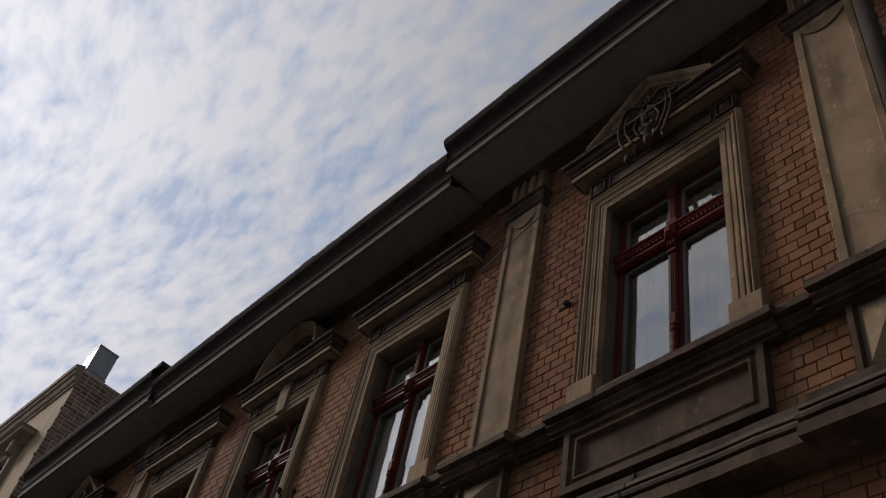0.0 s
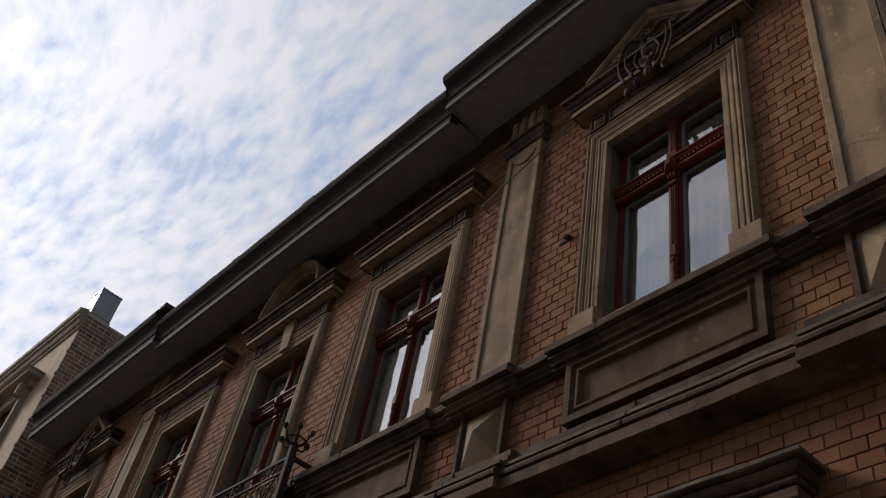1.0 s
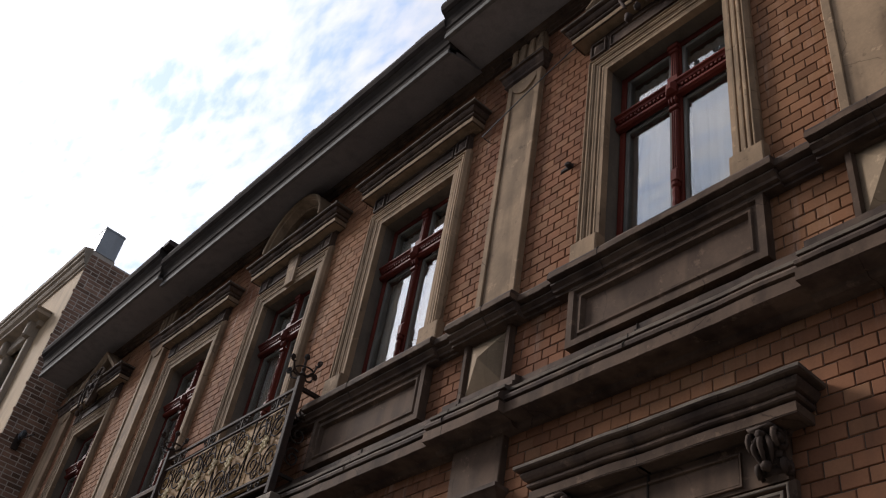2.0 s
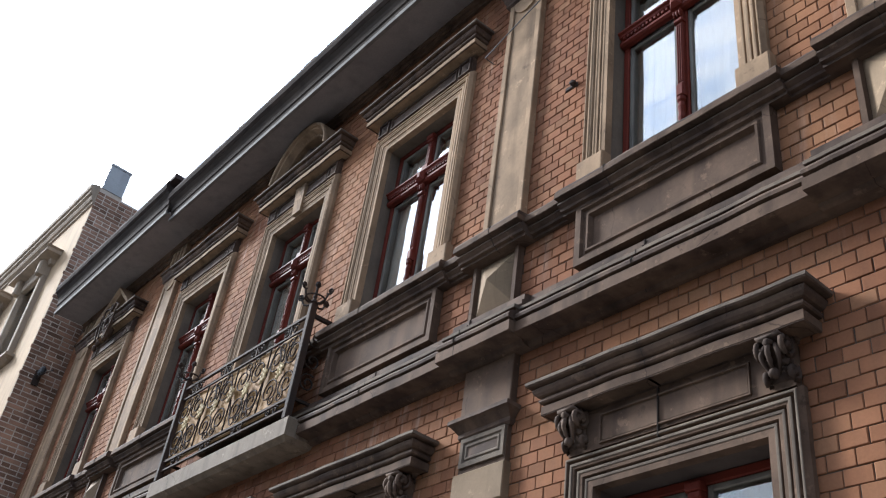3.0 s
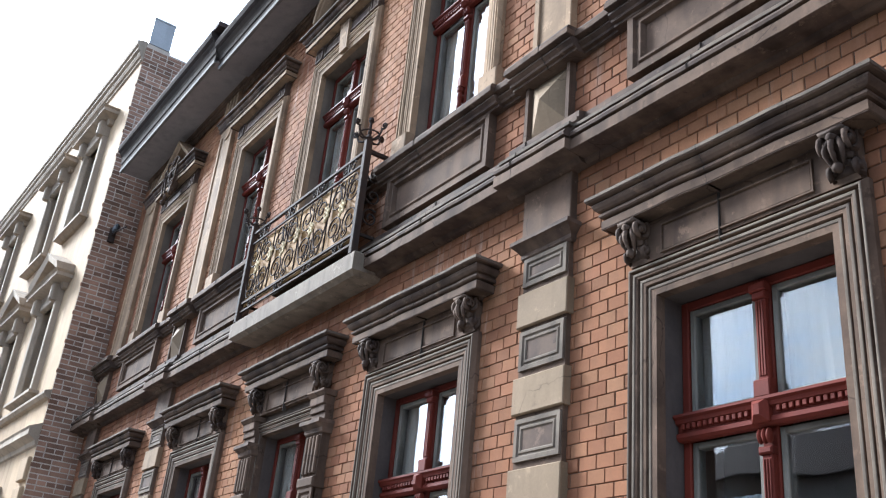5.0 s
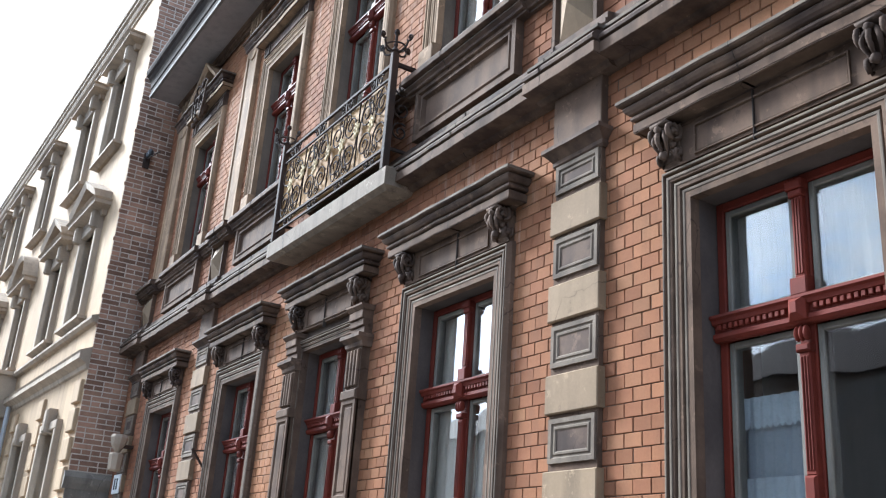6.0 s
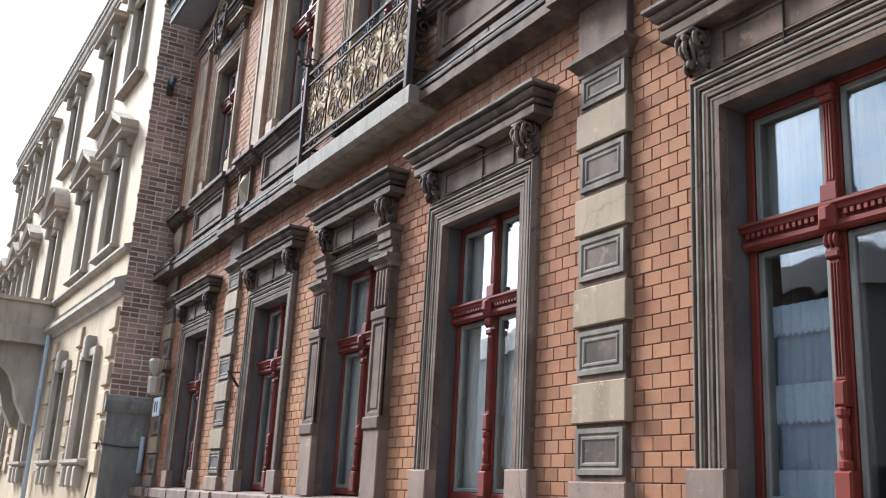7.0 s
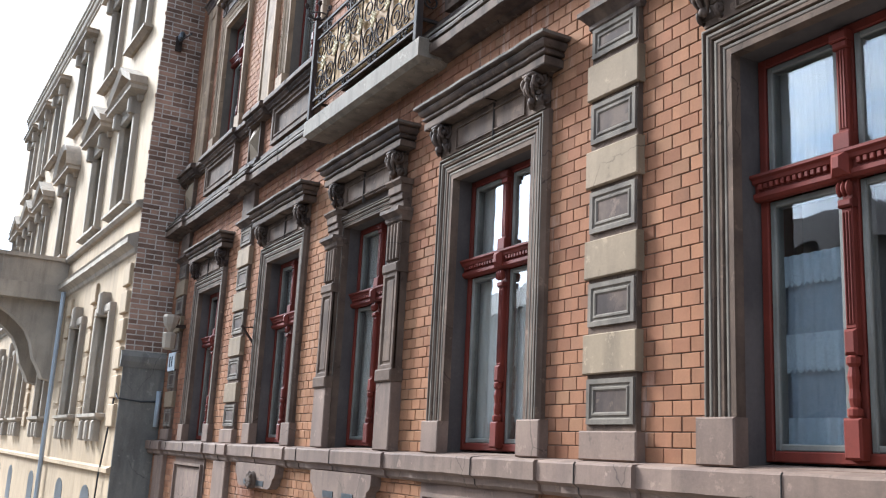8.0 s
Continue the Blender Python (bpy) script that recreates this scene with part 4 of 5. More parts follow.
# ---- balcony ----
def balcony():
    x0, x1, yf = -8.50, -6.08, -0.27
    bm = bmesh.new()
    sweep(bm, [[(x0 + o, 0.01, z), (x0 + o, yf + o, z), (x1 - o, yf + o, z), (x1 - o, 0.01, z)] for o, z in ((0.05, 4.545), (0.0, 4.575), (0.0, 4.72), (0.012, 4.735))], closed=True)
    whole("balcony_slab", bm, M_SLAB, "shallow grey cement balcony slab with worn edges", "balcony", kind="structure")
    t = thing("balcony_railing", (XM, yf, 4.735), "wrought iron balcony railing with scrolls over an ochre sheet", "railing")
    y = yf + 0.035
    a, b = x0 + 0.06, x1 - 0.10
    for x in (a, b):
        bm = bmesh.new()
        box(bm, x - 0.028, x + 0.028, y - 0.028, y + 0.028, 4.735, 5.80, 0.006)
        post = part("post", bm, M_IRON, t)
        bm = bmesh.new()
        lathe(bm, (x, y, 5.80), [(0.03, 0.0), (0.042, 0.012), (0.03, 0.026), (0.014, 0.05), (0.02, 0.075), (0.012, 0.10), (0.011, 0.17), (0.026, 0.19), (0.022, 0.215), (0.004, 0.23)], 8)
        tube(bm, [(x + 0.085 * math.cos(q), y + 0.085 * math.sin(q), 5.855) for q in (math.pi * k / 10 for k in range(21))], 0.008, 5)
        for k in range(4):
            ang = math.pi / 2 * k + 0.35
            reach = [(0.025, 5.805), (0.07, 5.80), (0.115, 5.82), (0.135, 5.86)]
            reach += [(0.155 + p[0], 5.90 + p[2]) for p in spiral((0.0, 0.0), 0.034, 1.2, 3.6, 1, 0, 14)]
            tube(bm, [(x + q * math.cos(ang), y + q * math.sin(ang), h) for q, h in reach], 0.0095, 5)
            q, h = reach[-1]
            lump(bm, (x + q * math.cos(ang), y + q * math.sin(ang), h), (0.016, 0.016, 0.016), k, 0.2, 1)
        part("finial", bm, M_IRON, post, "curled iron finial")
    for z, r in ((5.70, 0.012), (5.58, 0.008), (4.93, 0.011), (4.84, 0.009)):
        bm = bmesh.new()
        box(bm, a, b, y - r, y + r, z - r, z + r)
        part("rail", bm, M_IRON, t)
    for s, x in ((-1, a), (1, b)):
        for z, r in ((5.70, 0.016), (4.93, 0.012)):
            bm = bmesh.new()
            box(bm, x - r, x + r, y, 0.0, z - r, z + r)
            part("side_rail", bm, M_IRON, t)
        for k in range(3):
            bm = bmesh.new()
            pts = spiral((y + 0.11, 5.1 + 0.2 * k), 0.085, 1.5, 1.0 + k, 1)
            tube(bm, [(x, p[0], p[2]) for p in pts], 0.008, 5)
            part("side_scroll", bm, M_IRON, t)
    bm = bmesh.new()
    box(bm, a + 0.03, b - 0.03, y + 0.02, y + 0.026, 4.90, 5.575)
    part("backing_sheet", bm, M_OCHRE, t, "ochre painted sheet behind the scrolls")
    n = 4
    step = (b - a) / n
    for i in range(n):
        m = a + step * (i + 0.5)
        bm = bmesh.new()
        for s in (-1, 1):
            for sz in (-1, 1):
                c = (m + s * 0.135, 5.255 + sz * 0.145)
                pts = [(q[0], y, 5.255 + sz * (q[2] - 5.255)) for q in spiral((c[0], 5.255 + 0.145), 0.125, 1.7, 2.4, s)]
                tube(bm, pts, 0.007, 5)
                pts = [(q[0], y, 5.255 + sz * (q[2] - 5.255)) for q in spiral((m + s * 0.06, 5.255 + 0.245), 0.055, 1.3, -0.8, s)]
                tube(bm, pts, 0.006, 5)
            tube(bm, [(m + s * (0.02 + 0.25 * q), y, 5.255 + 0.29 * math.sin(3.1 * q) * (1 if i % 2 else -1)) for q in (j / 10 for j in range(11))], 0.0065, 5)
            tube(bm, [(m + s * step / 2, y, z) for z in (4.93, 5.1, 5.4, 5.58)], 0.007, 5)
        part("scroll_panel", bm, M_IRON, t)
        for x, z in ((m, 5.255), (m + step / 2, 5.30)):
            if x > b - 0.05:
                continue
            bm = bmesh.new()
            for k in range(9):
                w = 2.4 * k
                lump(bm, (x + 0.045 * math.cos(w) * (0.4 + 0.07 * k), y - 0.018, z + 0.075 * math.sin(w) * (0.4 + 0.07 * k)), (0.022, 0.012, 0.024), k + i, 0.5, 1)
            part("flower", bm, M_PALE, t, "pale painted iron flower")
        for s in (-1, 1):
            bm = bmesh.new()
            tube(bm, [(p[0], y, p[2]) for p in spiral((m + s * 0.07, 5.64), 0.052, 1.3, 0.4, s)], 0.008, 5)
            part("upper_scroll", bm, M_IRON, t)
            bm = bmesh.new()
            tube(bm, [(p[0], y, p[2]) for p in spiral((m + s * 0.06, 4.885), 0.042, 1.3, 0.4, s)], 0.008, 5)
            part("lower_scroll", bm, M_IRON, t)
        bm = bmesh.new()
        box(bm, m - 0.008, m + 0.008, y - 0.008, y + 0.008, 5.58, 5.70)
        part("bar", bm, M_IRON, t)


balcony()


# ---- base of the wall under the ledge ----
def base_wall():
    bm = bmesh.new()
    box(bm, END_L, END_R, -0.03, 0.01, 0.0, 1.42)
    whole("wall_base", bm, M_PINK, "pinkish cement base of the house wall", "wall", kind="structure")
    for c in ALL_PIERS:
        bm = bmesh.new()
        box(bm, c - 0.24, c + 0.24, -0.10, 0.0, 0.0, 1.40, 0.012)
        whole("base_pier", bm, M_PINK, "plain cement pier below the ledge", "pier", "base piers", "structure")
    for c in (BAYS[0], BAYS[1], BAYS[4]):
        bm = bmesh.new()
        box(bm, c - 0.70, c + 0.70, -0.055, -0.02, 0.40, 1.41)
        panel_frame(bm, c - 0.64, c + 0.64, 0.45, 1.33, 0.06, 0.09, 0.058)
        whole("base_panel", bm, M_PINK, "framed cement panel in the base", "wall panel", "base panels", "structure")
    for c in (BAYS[2], BAYS[3]):
        t = thing("base_corbel", (c, 0, 1.1), "cement corbel below the ledge, curled ends, slots as black shade sheets", "corbel", "base corbels", "structure")
        bm = bmesh.new()
        prof = [(0.62, 1.41), (0.62, 1.33), (0.60, 1.30), (0.56, 1.28), (0.54, 1.24), (0.50, 1.20), (0.44, 1.18), (-0.44, 1.18), (-0.50, 1.20), (-0.54, 1.24), (-0.56, 1.28), (-0.60, 1.30), (-0.62, 1.33), (-0.62, 1.41)]
        sweep(bm, [[(c + x, y, z) for x, z in prof] for y in (-0.13, -0.02)], closed=True)
        part("corbel_block", bm, M_PINK, t)
        # Black sheets on the block's face paint the dark inside the slots.
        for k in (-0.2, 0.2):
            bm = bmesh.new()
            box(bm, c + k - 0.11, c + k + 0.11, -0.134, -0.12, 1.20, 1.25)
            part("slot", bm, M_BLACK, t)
    bm = bmesh.new()
    c = BAYS[3]
    lump(bm, (c, -0.14, 1.25), (0.085, 0.06, 0.085), 3, 0.12, 3)
    for k in range(8):
        w = k * math.pi / 4
        lump(bm, (c + 0.06 * math.cos(w), -0.18, 1.25 + 0.06 * math.sin(w)), (0.03, 0.02, 0.03), k, 0.3, 1)
    whole("rosette", bm, M_SOOT, "dark carved stone rosette on a corbel", "rosette", kind="structure", smooth=True)


base_wall()


# ---- rooms, curtains ----
def rooms():
    bm = bmesh.new()
    for z0, z1 in ((1.0, 4.3), (5.0, 8.3)):
        box(bm, END_L, END_R, 4.0, 4.1, z0, z1)
        box(bm, END_L, END_R, 0.46, 4.0, z0 - 0.1, z0)
        box(bm, END_L, END_R, 0.46, 4.0, z1, z1 + 0.1)
        for x in (END_L, *(c for c in (-4.0, -8.3, -10.7)), END_R):
            box(bm, x - 0.06, x + 0.06, 0.46, 4.0, z0, z1)
    whole("wall_rooms", bm, M_ROOM, "plain room walls behind the windows", "wall", kind="structure")
    for floor, z0, z1 in ((0, GZ + 0.02, 2.85), (0, 2.93, GT - 0.06), (1, UZ + 0.02, 6.88), (1, 6.98, UT - 0.10)):
        for i, c in enumerate(BAYS):
            lace = floor == 0 and i == 0 and z0 < 2
            if lace:
                spans = [(c - 0.47, c - 0.03)]
            elif floor:
                spans = [(c - 0.50, c - 0.06), (c - 0.055, c + 0.47)]
            else:
                spans = [(c - 0.49, c - 0.07), (c - 0.03, c + 0.44)]
            for xa, xb in spans:
                bm = bmesh.new()
                k = 44
                yc = 0.235 if i == 0 and not floor else 0.22
                line = [(xa + (xb - xa) * j / k, yc + 0.007 * math.sin(j * 0.8 + i) + 0.003 * math.sin(j * 2.1)) for j in range(k + 1)]
                top = z1 - (0.32 if lace else 0.0)
                rows = [z0 + (top - z0) * q / 6 for q in range(7)]
                sweep(bm, [[(x + 0.006 * math.sin(9 * q + 3 * x), y, q) for x, y in line] for q in rows], caps=False)
                cur = whole("curtain", bm, M_LACE if lace else M_REFLECTION_VEIL if i == 0 else M_DRAPE, "bluish lace curtain hanging behind the lower panes" if lace else "sheer white curtain behind the panes; grey ones stand for their reflection", "curtain", "curtains", smooth=True)
                for zl, zh in ((1.67, 1.83), (2.05, 2.21), (2.45, 2.58)) if lace else ():
                    bm = bmesh.new()
                    fine = [(xa + (xb - xa) * j / 96, yc - 0.02 + 0.005 * math.sin(j * 0.5 + i)) for j in range(97)]
                    sweep(bm, [[(x, y, zl - 0.02 * abs(math.sin(j * 0.42))) for j, (x, y) in enumerate(fine)], [(x, y, zh) for x, y in fine]], caps=False)
                    part("lace_band", bm, M_BAND, cur, "dense scalloped lace band")


rooms()


# ---- small things on the wall ----
def wall_lantern():
    x, z = -13.50, 3.0
    t = thing("wall_lantern", (x, -0.1, z), "old grey metal wall lantern on a short bracket", "lantern")
    bm = bmesh.new()
    box(bm, x - 0.05, x + 0.05, -0.20, 0.008, z + 0.16, z + 0.2)
    part("bracket", bm, M_IRON, t)
    bm = bmesh.new()
    lathe(bm, (x, -0.20, z), [(0.05, -0.16), (0.09, -0.14), (0.10, 0.06), (0.085, 0.08), (0.02, 0.09)], 8)
    part("lamp_body", bm, M_NTRIM, t)
    bm = bmesh.new()
    lathe(bm, (x, -0.20, z + 0.09), [(0.03, 0.0), (0.10, 0.10), (0.12, 0.20), (0.10, 0.24), (0.02, 0.25)], 8)
    part("lamp_hood", bm, M_NTRIM, t)


def number_plate():
    x, z = -13.80, 2.70
    t = thing("house_plate", (x, -0.06, z), "small white enamel plate with dark bars", "sign")
    bm = bmesh.new()
    box(bm, x - 0.17, x + 0.17, -0.072, -0.05, z - 0.13, z + 0.13, 0.006)
    part("plate", bm, M_WHITE, t)
    for k in (-0.06, 0.06):
        bm = bmesh.new()
        box(bm, x + k - 0.03, x + k + 0.03, -0.076, -0.071, z - 0.075, z + 0.075)
        part("bar", bm, M_BLACK, t)


def flag_holder():
    x, z = -10.29, 2.82
    bm = bmesh.new()
    box(bm, x - 0.02, x + 0.02, -0.02, 0.008, z - 0.14, z + 0.14, 0.004)
    tube(bm, [(x, -0.015, z - 0.11), (x, -0.08, z - 0.03), (x, -0.16, z + 0.07)], 0.014, 6)
    tube(bm, [(x, -0.012, z + 0.06), (x, -0.14, z + 0.05)], 0.008, 5)
    whole("flag_holder", bm, M_IRON, "black iron flag holder on the brickwork", "flag holder")


def drain_pipe():
    x = -0.93
    t = thing("drain_pipe", (x, -0.13, 0), "dark grey rain pipe with iron clamps on the wall", "drain pipe")
    bm = bmesh.new()
    tube(bm, [(x, -0.16, z) for z in (0.05, 3.0, 6.0, 8.6)], 0.055, 12)
    part("pipe", bm, M_ZINC, t, "", True)
    for z in (6.35, 3.6, 1.2):
        bm = bmesh.new()
        lathe(bm, (x, -0.16, z), [(0.056, 0), (0.07, 0.005), (0.07, 0.05), (0.056, 0.055)], 12)
        box(bm, x - 0.015, x + 0.015, -0.11, 0.01, z + 0.01, z + 0.04)
        part("clamp", bm, M_IRON, t)


def corner_pipe():
    bm = bmesh.new()
    tube(bm, [(END_L + 0.05, -0.06, z) for z in (1.78, 2.0, 2.3)], 0.036, 10)
    whole("pipe_cover", bm, M_METAL, "short grey pipe cover fixed to the house corner", "pipe", smooth=True)


def wire():
    bm = bmesh.new()
    pts = [(-4.45 + 1.15 * k / 10, -0.10 - 0.02 * math.sin(math.pi * k / 10), 7.62 + 0.36 * k / 10 - 0.03 * math.sin(math.pi * k / 10)) for k in range(11)]
    tube(bm, [(-4.45, 0.0, 7.62)] + pts + [(-3.30, 0.0, 7.98)], 0.005, 5)
    whole("wire", bm, M_BLACK, "thin black wire strung across the pilaster", "wire")


corner_pipe()
wire()
wall_lantern()
number_plate()
flag_holder()
drain_pipe()
bm = bmesh.new()
box(bm, -6.27 * 0.556 - 0.07, -6.27 * 0.556 + 0.05, -0.012, 0.02, 6.66, 6.70, 0.008)
lump(bm, (-3.47, -0.02, 6.69), (0.035, 0.03, 0.03), 3, 0.6, 1)
whole("iron_stub", bm, M_IRON, "rusty iron stub sticking out of the brickwork", "bracket")


# ---- the taller house next door, standing slightly forward ----
NX, NY, NTOP = -14.45, -0.60, 11.42                   # its near corner and the top of its wall
NTURN = Matrix.Translation((NX, NY, 0)) @ Matrix.Rotation(radians(1.6), 4, "Z") @ Matrix.Translation((-NX, -NY, 0))


def turned(bm):
    bm.transform(NTURN)
    return bm


def nbox(bm, s0, s1, p0, p1, z0, z1, ch=0.0):
    """A box on the front of the next house: s runs away from the near corner, p is how far it stands out."""
    box(bm, NX - s1, NX - s0, NY - p1, NY - p0, z0, z1, ch)


def nmoulding(bm, s0, s1, prof, turn=1.0):
    moulding(bm, NX - s1, NX - s0, prof, NY, turn)


NLEN = 17.5
NBAYS = [1.62, 3.95, 7.3, 10.6, 12.9, 15.2]
NPEAK = ("peak", "peak", "arc", "peak", "peak", "peak")


def next_house():
    t = thing("apartment_building", (NX - 5, NY + 3, 0), "tall pale cream stuccoed tenement with a bare brick side wall", "building")
    bm = bmesh.new()
    ss = [0.03] + [v for b in NBAYS for v in (b - 0.48, b + 0.48)] + [NLEN]
    zz = [(0.0, 1.95), (3.55, 5.30), (6.88, 8.35), (10.0, NTOP)]
    for i, (a, b) in enumerate(zip(ss, ss[1:])):
        if i % 2 == 0:
            nbox(bm, a, b, -0.4, 0.0, 0.0, NTOP)
        else:
            for z0, z1 in zz:
                nbox(bm, a, b, -0.4, 0.0, z0, z1)
    part("front_wall", turned(bm), M_NCREAM, t)
    bm = bmesh.new()
    box(bm, NX - NLEN, NX - 0.012, NY + 0.41, 11.0, 0.0, NTOP - 0.05)
    box(bm, NX - 0.03, NX - 0.011, NY + 0.003, NY + 0.42, 0.0, NTOP)
    part("body_wall", turned(bm), M_NMORTAR, t)
    bm = bmesh.new()
    prof = [(0.0, 11.03), (0.03, 11.05), (0.03, 11.10), (0.06, 11.12), (0.08, 11.17), (0.08, 11.22), (0.12, 11.25), (0.12, 11.31), (0.15, 11.33), (0.16, 11.40), (0.0, 11.46)]
    nmoulding(bm, 0.02, NLEN, prof, 0.0)
    part("main_cornice", turned(bm), M_NTRIM, t)
    bm = bmesh.new()
    nmoulding(bm, 0.0, NLEN, [(0.0, 4.32), (0.03, 4.34), (0.05, 4.40), (0.14, 4.46), (0.16, 4.47), (0.16, 4.55), (0.18, 4.58), (0.0, 4.66)], 0.0)
    part("string_course", turned(bm), M_NTRIM, t)
    bm = bmesh.new()
    nmoulding(bm, 0.0, NLEN, [(0.0, 5.02), (0.06, 5.04), (0.10, 5.09), (0.10, 5.13), (0.0, 5.16)], 0.0)
    part("sill_course", turned(bm), M_NTRIM, t)
    bm = bmesh.new()
    nmoulding(bm, 0.0, NLEN, [(0.0, 1.08), (0.06, 1.10), (0.06, 1.16), (0.0, 1.19)], 0.0)
    part("base_course", turned(bm), M_NCREAM, t)
    # parapet box on the corner
    for s0, s1 in ((0.0, 0.42), (5.6, 6.2), (8.4, 9.0)):
        bm = bmesh.new()
        nbox(bm, s0, s1, -0.40, -0.02, NTOP, 11.95)
        nbox(bm, s0 - 0.008, s1 + 0.008, -0.41, -0.012, 11.95, 11.985)
        part("parapet_block", turned(bm), M_METAL, t, "sheet metal clad block on the parapet")
    # rusticated corner strip of the ground floor
    for s in (0.28, 2.75, 5.1, 9.3):
        for k in range(6):
            bm = bmesh.new()
            z = 1.75 + k * 0.42
            nbox(bm, s - 0.2, s + 0.2, 0.0, 0.055, z, z + 0.33, 0.015)
            part("rusticated_block", turned(bm), M_NCREAM, t)
    for b, kind in zip(NBAYS, NPEAK):
        for fl, (z0, z1) in enumerate(((1.95, 3.55), (5.30, 6.88), (8.35, 10.0))):
            bm = bmesh.new()
            sweep(bm, [[(NX - b + u * (0.48 - o), NY - q, (z0 + o if v < 0 else z1 - o)) for u, v in ((-1, -1), (1, -1), (1, 1), (-1, 1))] for o, q in ((0.0, -0.16), (0.0, -0.10), (0.08, -0.10), (0.08, -0.16))], closed=True, caps=False)
            win = part("window", turned(bm), M_NWIN, t)
            bm = bmesh.new()
            nbox(bm, b - 0.035, b + 0.035, -0.16, -0.10, z0 + 0.07, z1 - 0.07)
            part("mullion", turned(bm), M_NWIN, win)
            for q0, q1 in ((b - 0.40, b - 0.035), (b + 0.035, b + 0.40)):
                bm = bmesh.new()
                nbox(bm, q0, q1, -0.155, -0.105, z0 + 1.02, z0 + 1.09)
                part("crossbar", turned(bm), M_NWIN, win)
            bm = bmesh.new()
            nbox(bm, b - 0.41, b + 0.41, -0.14, -0.135, z0 + 0.05, z1 - 0.05)
            pane = part("pane", turned(bm), M_GLASS, win)
            pane.visible_shadow = False
            # White sheet added behind the pane for its pale sky reflection.
            bm = bmesh.new()
            nbox(bm, b - 0.46, b + 0.46, -0.22, -0.20, z0 + 0.02, z1 - 0.02)
            part("blind", turned(bm), M_WHITE, win)
            bm = bmesh.new()
            for s0, s1 in ((b - 0.60, b - 0.48), (b + 0.48, b + 0.60)):
                nbox(bm, s0, s1, -0.15, 0.09, z0, z1, 0.012)
            nbox(bm, b - 0.60, b + 0.60, -0.05, 0.09, z1, z1 + 0.14, 0.012)
            part("surround", turned(bm), M_NTRIM, win)
            bm = bmesh.new()
            nmoulding(bm, b - 0.62, b + 0.62, [(0.05, z0 - 0.10), (0.12, z0 - 0.06), (0.15, z0 - 0.05), (0.15, z0), (0.0, z0 + 0.015)])
            if fl == 0:
                for s in (-0.45, 0.0, 0.45):
                    nbox(bm, b + s - 0.09, b + s + 0.09, 0.0, 0.13, z0 - 0.42, z0 - 0.10, 0.03)
            part("sill", turned(bm), M_NTRIM, win)
            if fl:
                h = z1 + 0.22
                bm = bmesh.new()
                nmoulding(bm, b - 0.66, b + 0.66, [(0.07, h - 0.08), (0.10, h), (0.23, h + 0.03), (0.26, h + 0.04), (0.26, h + 0.10), (0.30, h + 0.13), (0.0, h + 0.17)])
                for s in (-0.54, 0.54):
                    nbox(bm, b + s - 0.07, b + s + 0.07, 0.0, 0.2, h - 0.28, h, 0.03)
                part("hood", turned(bm), M_NTRIM, win)
            if fl == 1:
                bm = bmesh.new()
                if kind == "peak":
                    for s in (-1, 1):
                        sweep(bm, [[(NX - b + s * u, NY, z), (NX - b + s * u, NY - 0.26, z), (NX - b + s * u, NY - 0.30, z + 0.13), (NX - b + s * u, NY, z + 0.14)] for u, z in ((0.86, h + 0.15), (0.0, h + 0.55))], closed=True)
                else:
                    sweep(bm, [[(NX - b + r * math.cos(a), NY - p, h + 0.12 + 0.75 * r * math.sin(a)) for r, p in ((0.70, 0.0), (0.70, 0.25), (0.84, 0.3), (0.86, 0.0))] for a in (math.pi * k / 16 for k in range(17))], closed=True)
                part("pediment", turned(bm), M_NTRIM, win)
    bm = bmesh.new()
    tube(bm, [(NX - 5.72, NY - 0.09, z) for z in (0.1, 2.0, 4.4)], 0.045, 8)
    part("rain_pipe", turned(bm), M_METAL, t, "grey rain pipe")
    bm = bmesh.new()
    tube(bm, [(NX + 0.03, -0.05, 2.15), (NX + 0.05, NY + 0.3, 2.13), (NX + 0.04, NY - 0.03, 2.16), (NX - 0.15, NY - 0.04, 2.28), (NX - 0.3, NY - 0.04, 1.9), (NX - 0.55, NY - 0.07, 1.0), (NX - 0.7, NY - 0.07, 0.1)], 0.014, 5)
    part("cable", bm, M_BLACK, t, "loose black cable")
    for b in NBAYS:
        bm = bmesh.new()
        nbox(bm, b - 0.11, b + 0.11, 0.0, 0.16, 3.52, 3.9, 0.03)
        part("keystone", turned(bm), M_NTRIM, t)
    # Cellar openings are flat black sheets; the dark inside is only colour.
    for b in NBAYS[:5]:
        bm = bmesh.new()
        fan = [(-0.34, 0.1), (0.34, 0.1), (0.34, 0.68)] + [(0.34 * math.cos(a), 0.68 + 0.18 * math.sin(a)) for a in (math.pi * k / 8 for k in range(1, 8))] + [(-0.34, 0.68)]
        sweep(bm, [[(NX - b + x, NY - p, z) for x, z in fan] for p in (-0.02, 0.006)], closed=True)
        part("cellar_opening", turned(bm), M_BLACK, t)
    # balcony over the entrance
    bm = bmesh.new()
    nbox(bm, 6.0, 8.9, 0.0, 1.45, 4.24, 4.56)
    balcony_part = part("balcony", turned(bm), M_NTRIM, t, "solid stuccoed balcony over the entrance")
    for s0, s1, p0, p1, q0, q1 in ((6.06, 6.2, 0.0, 1.26, 4.56, 5.06), (8.7, 8.84, 0.0, 1.26, 4.56, 5.06), (6.06, 8.84, 1.26, 1.40, 4.56, 5.06), (6.0, 8.9, 1.22, 1.45, 5.06, 5.14), (6.0, 6.24, 0.0, 1.22, 5.06, 5.14)):
        bm = bmesh.new()
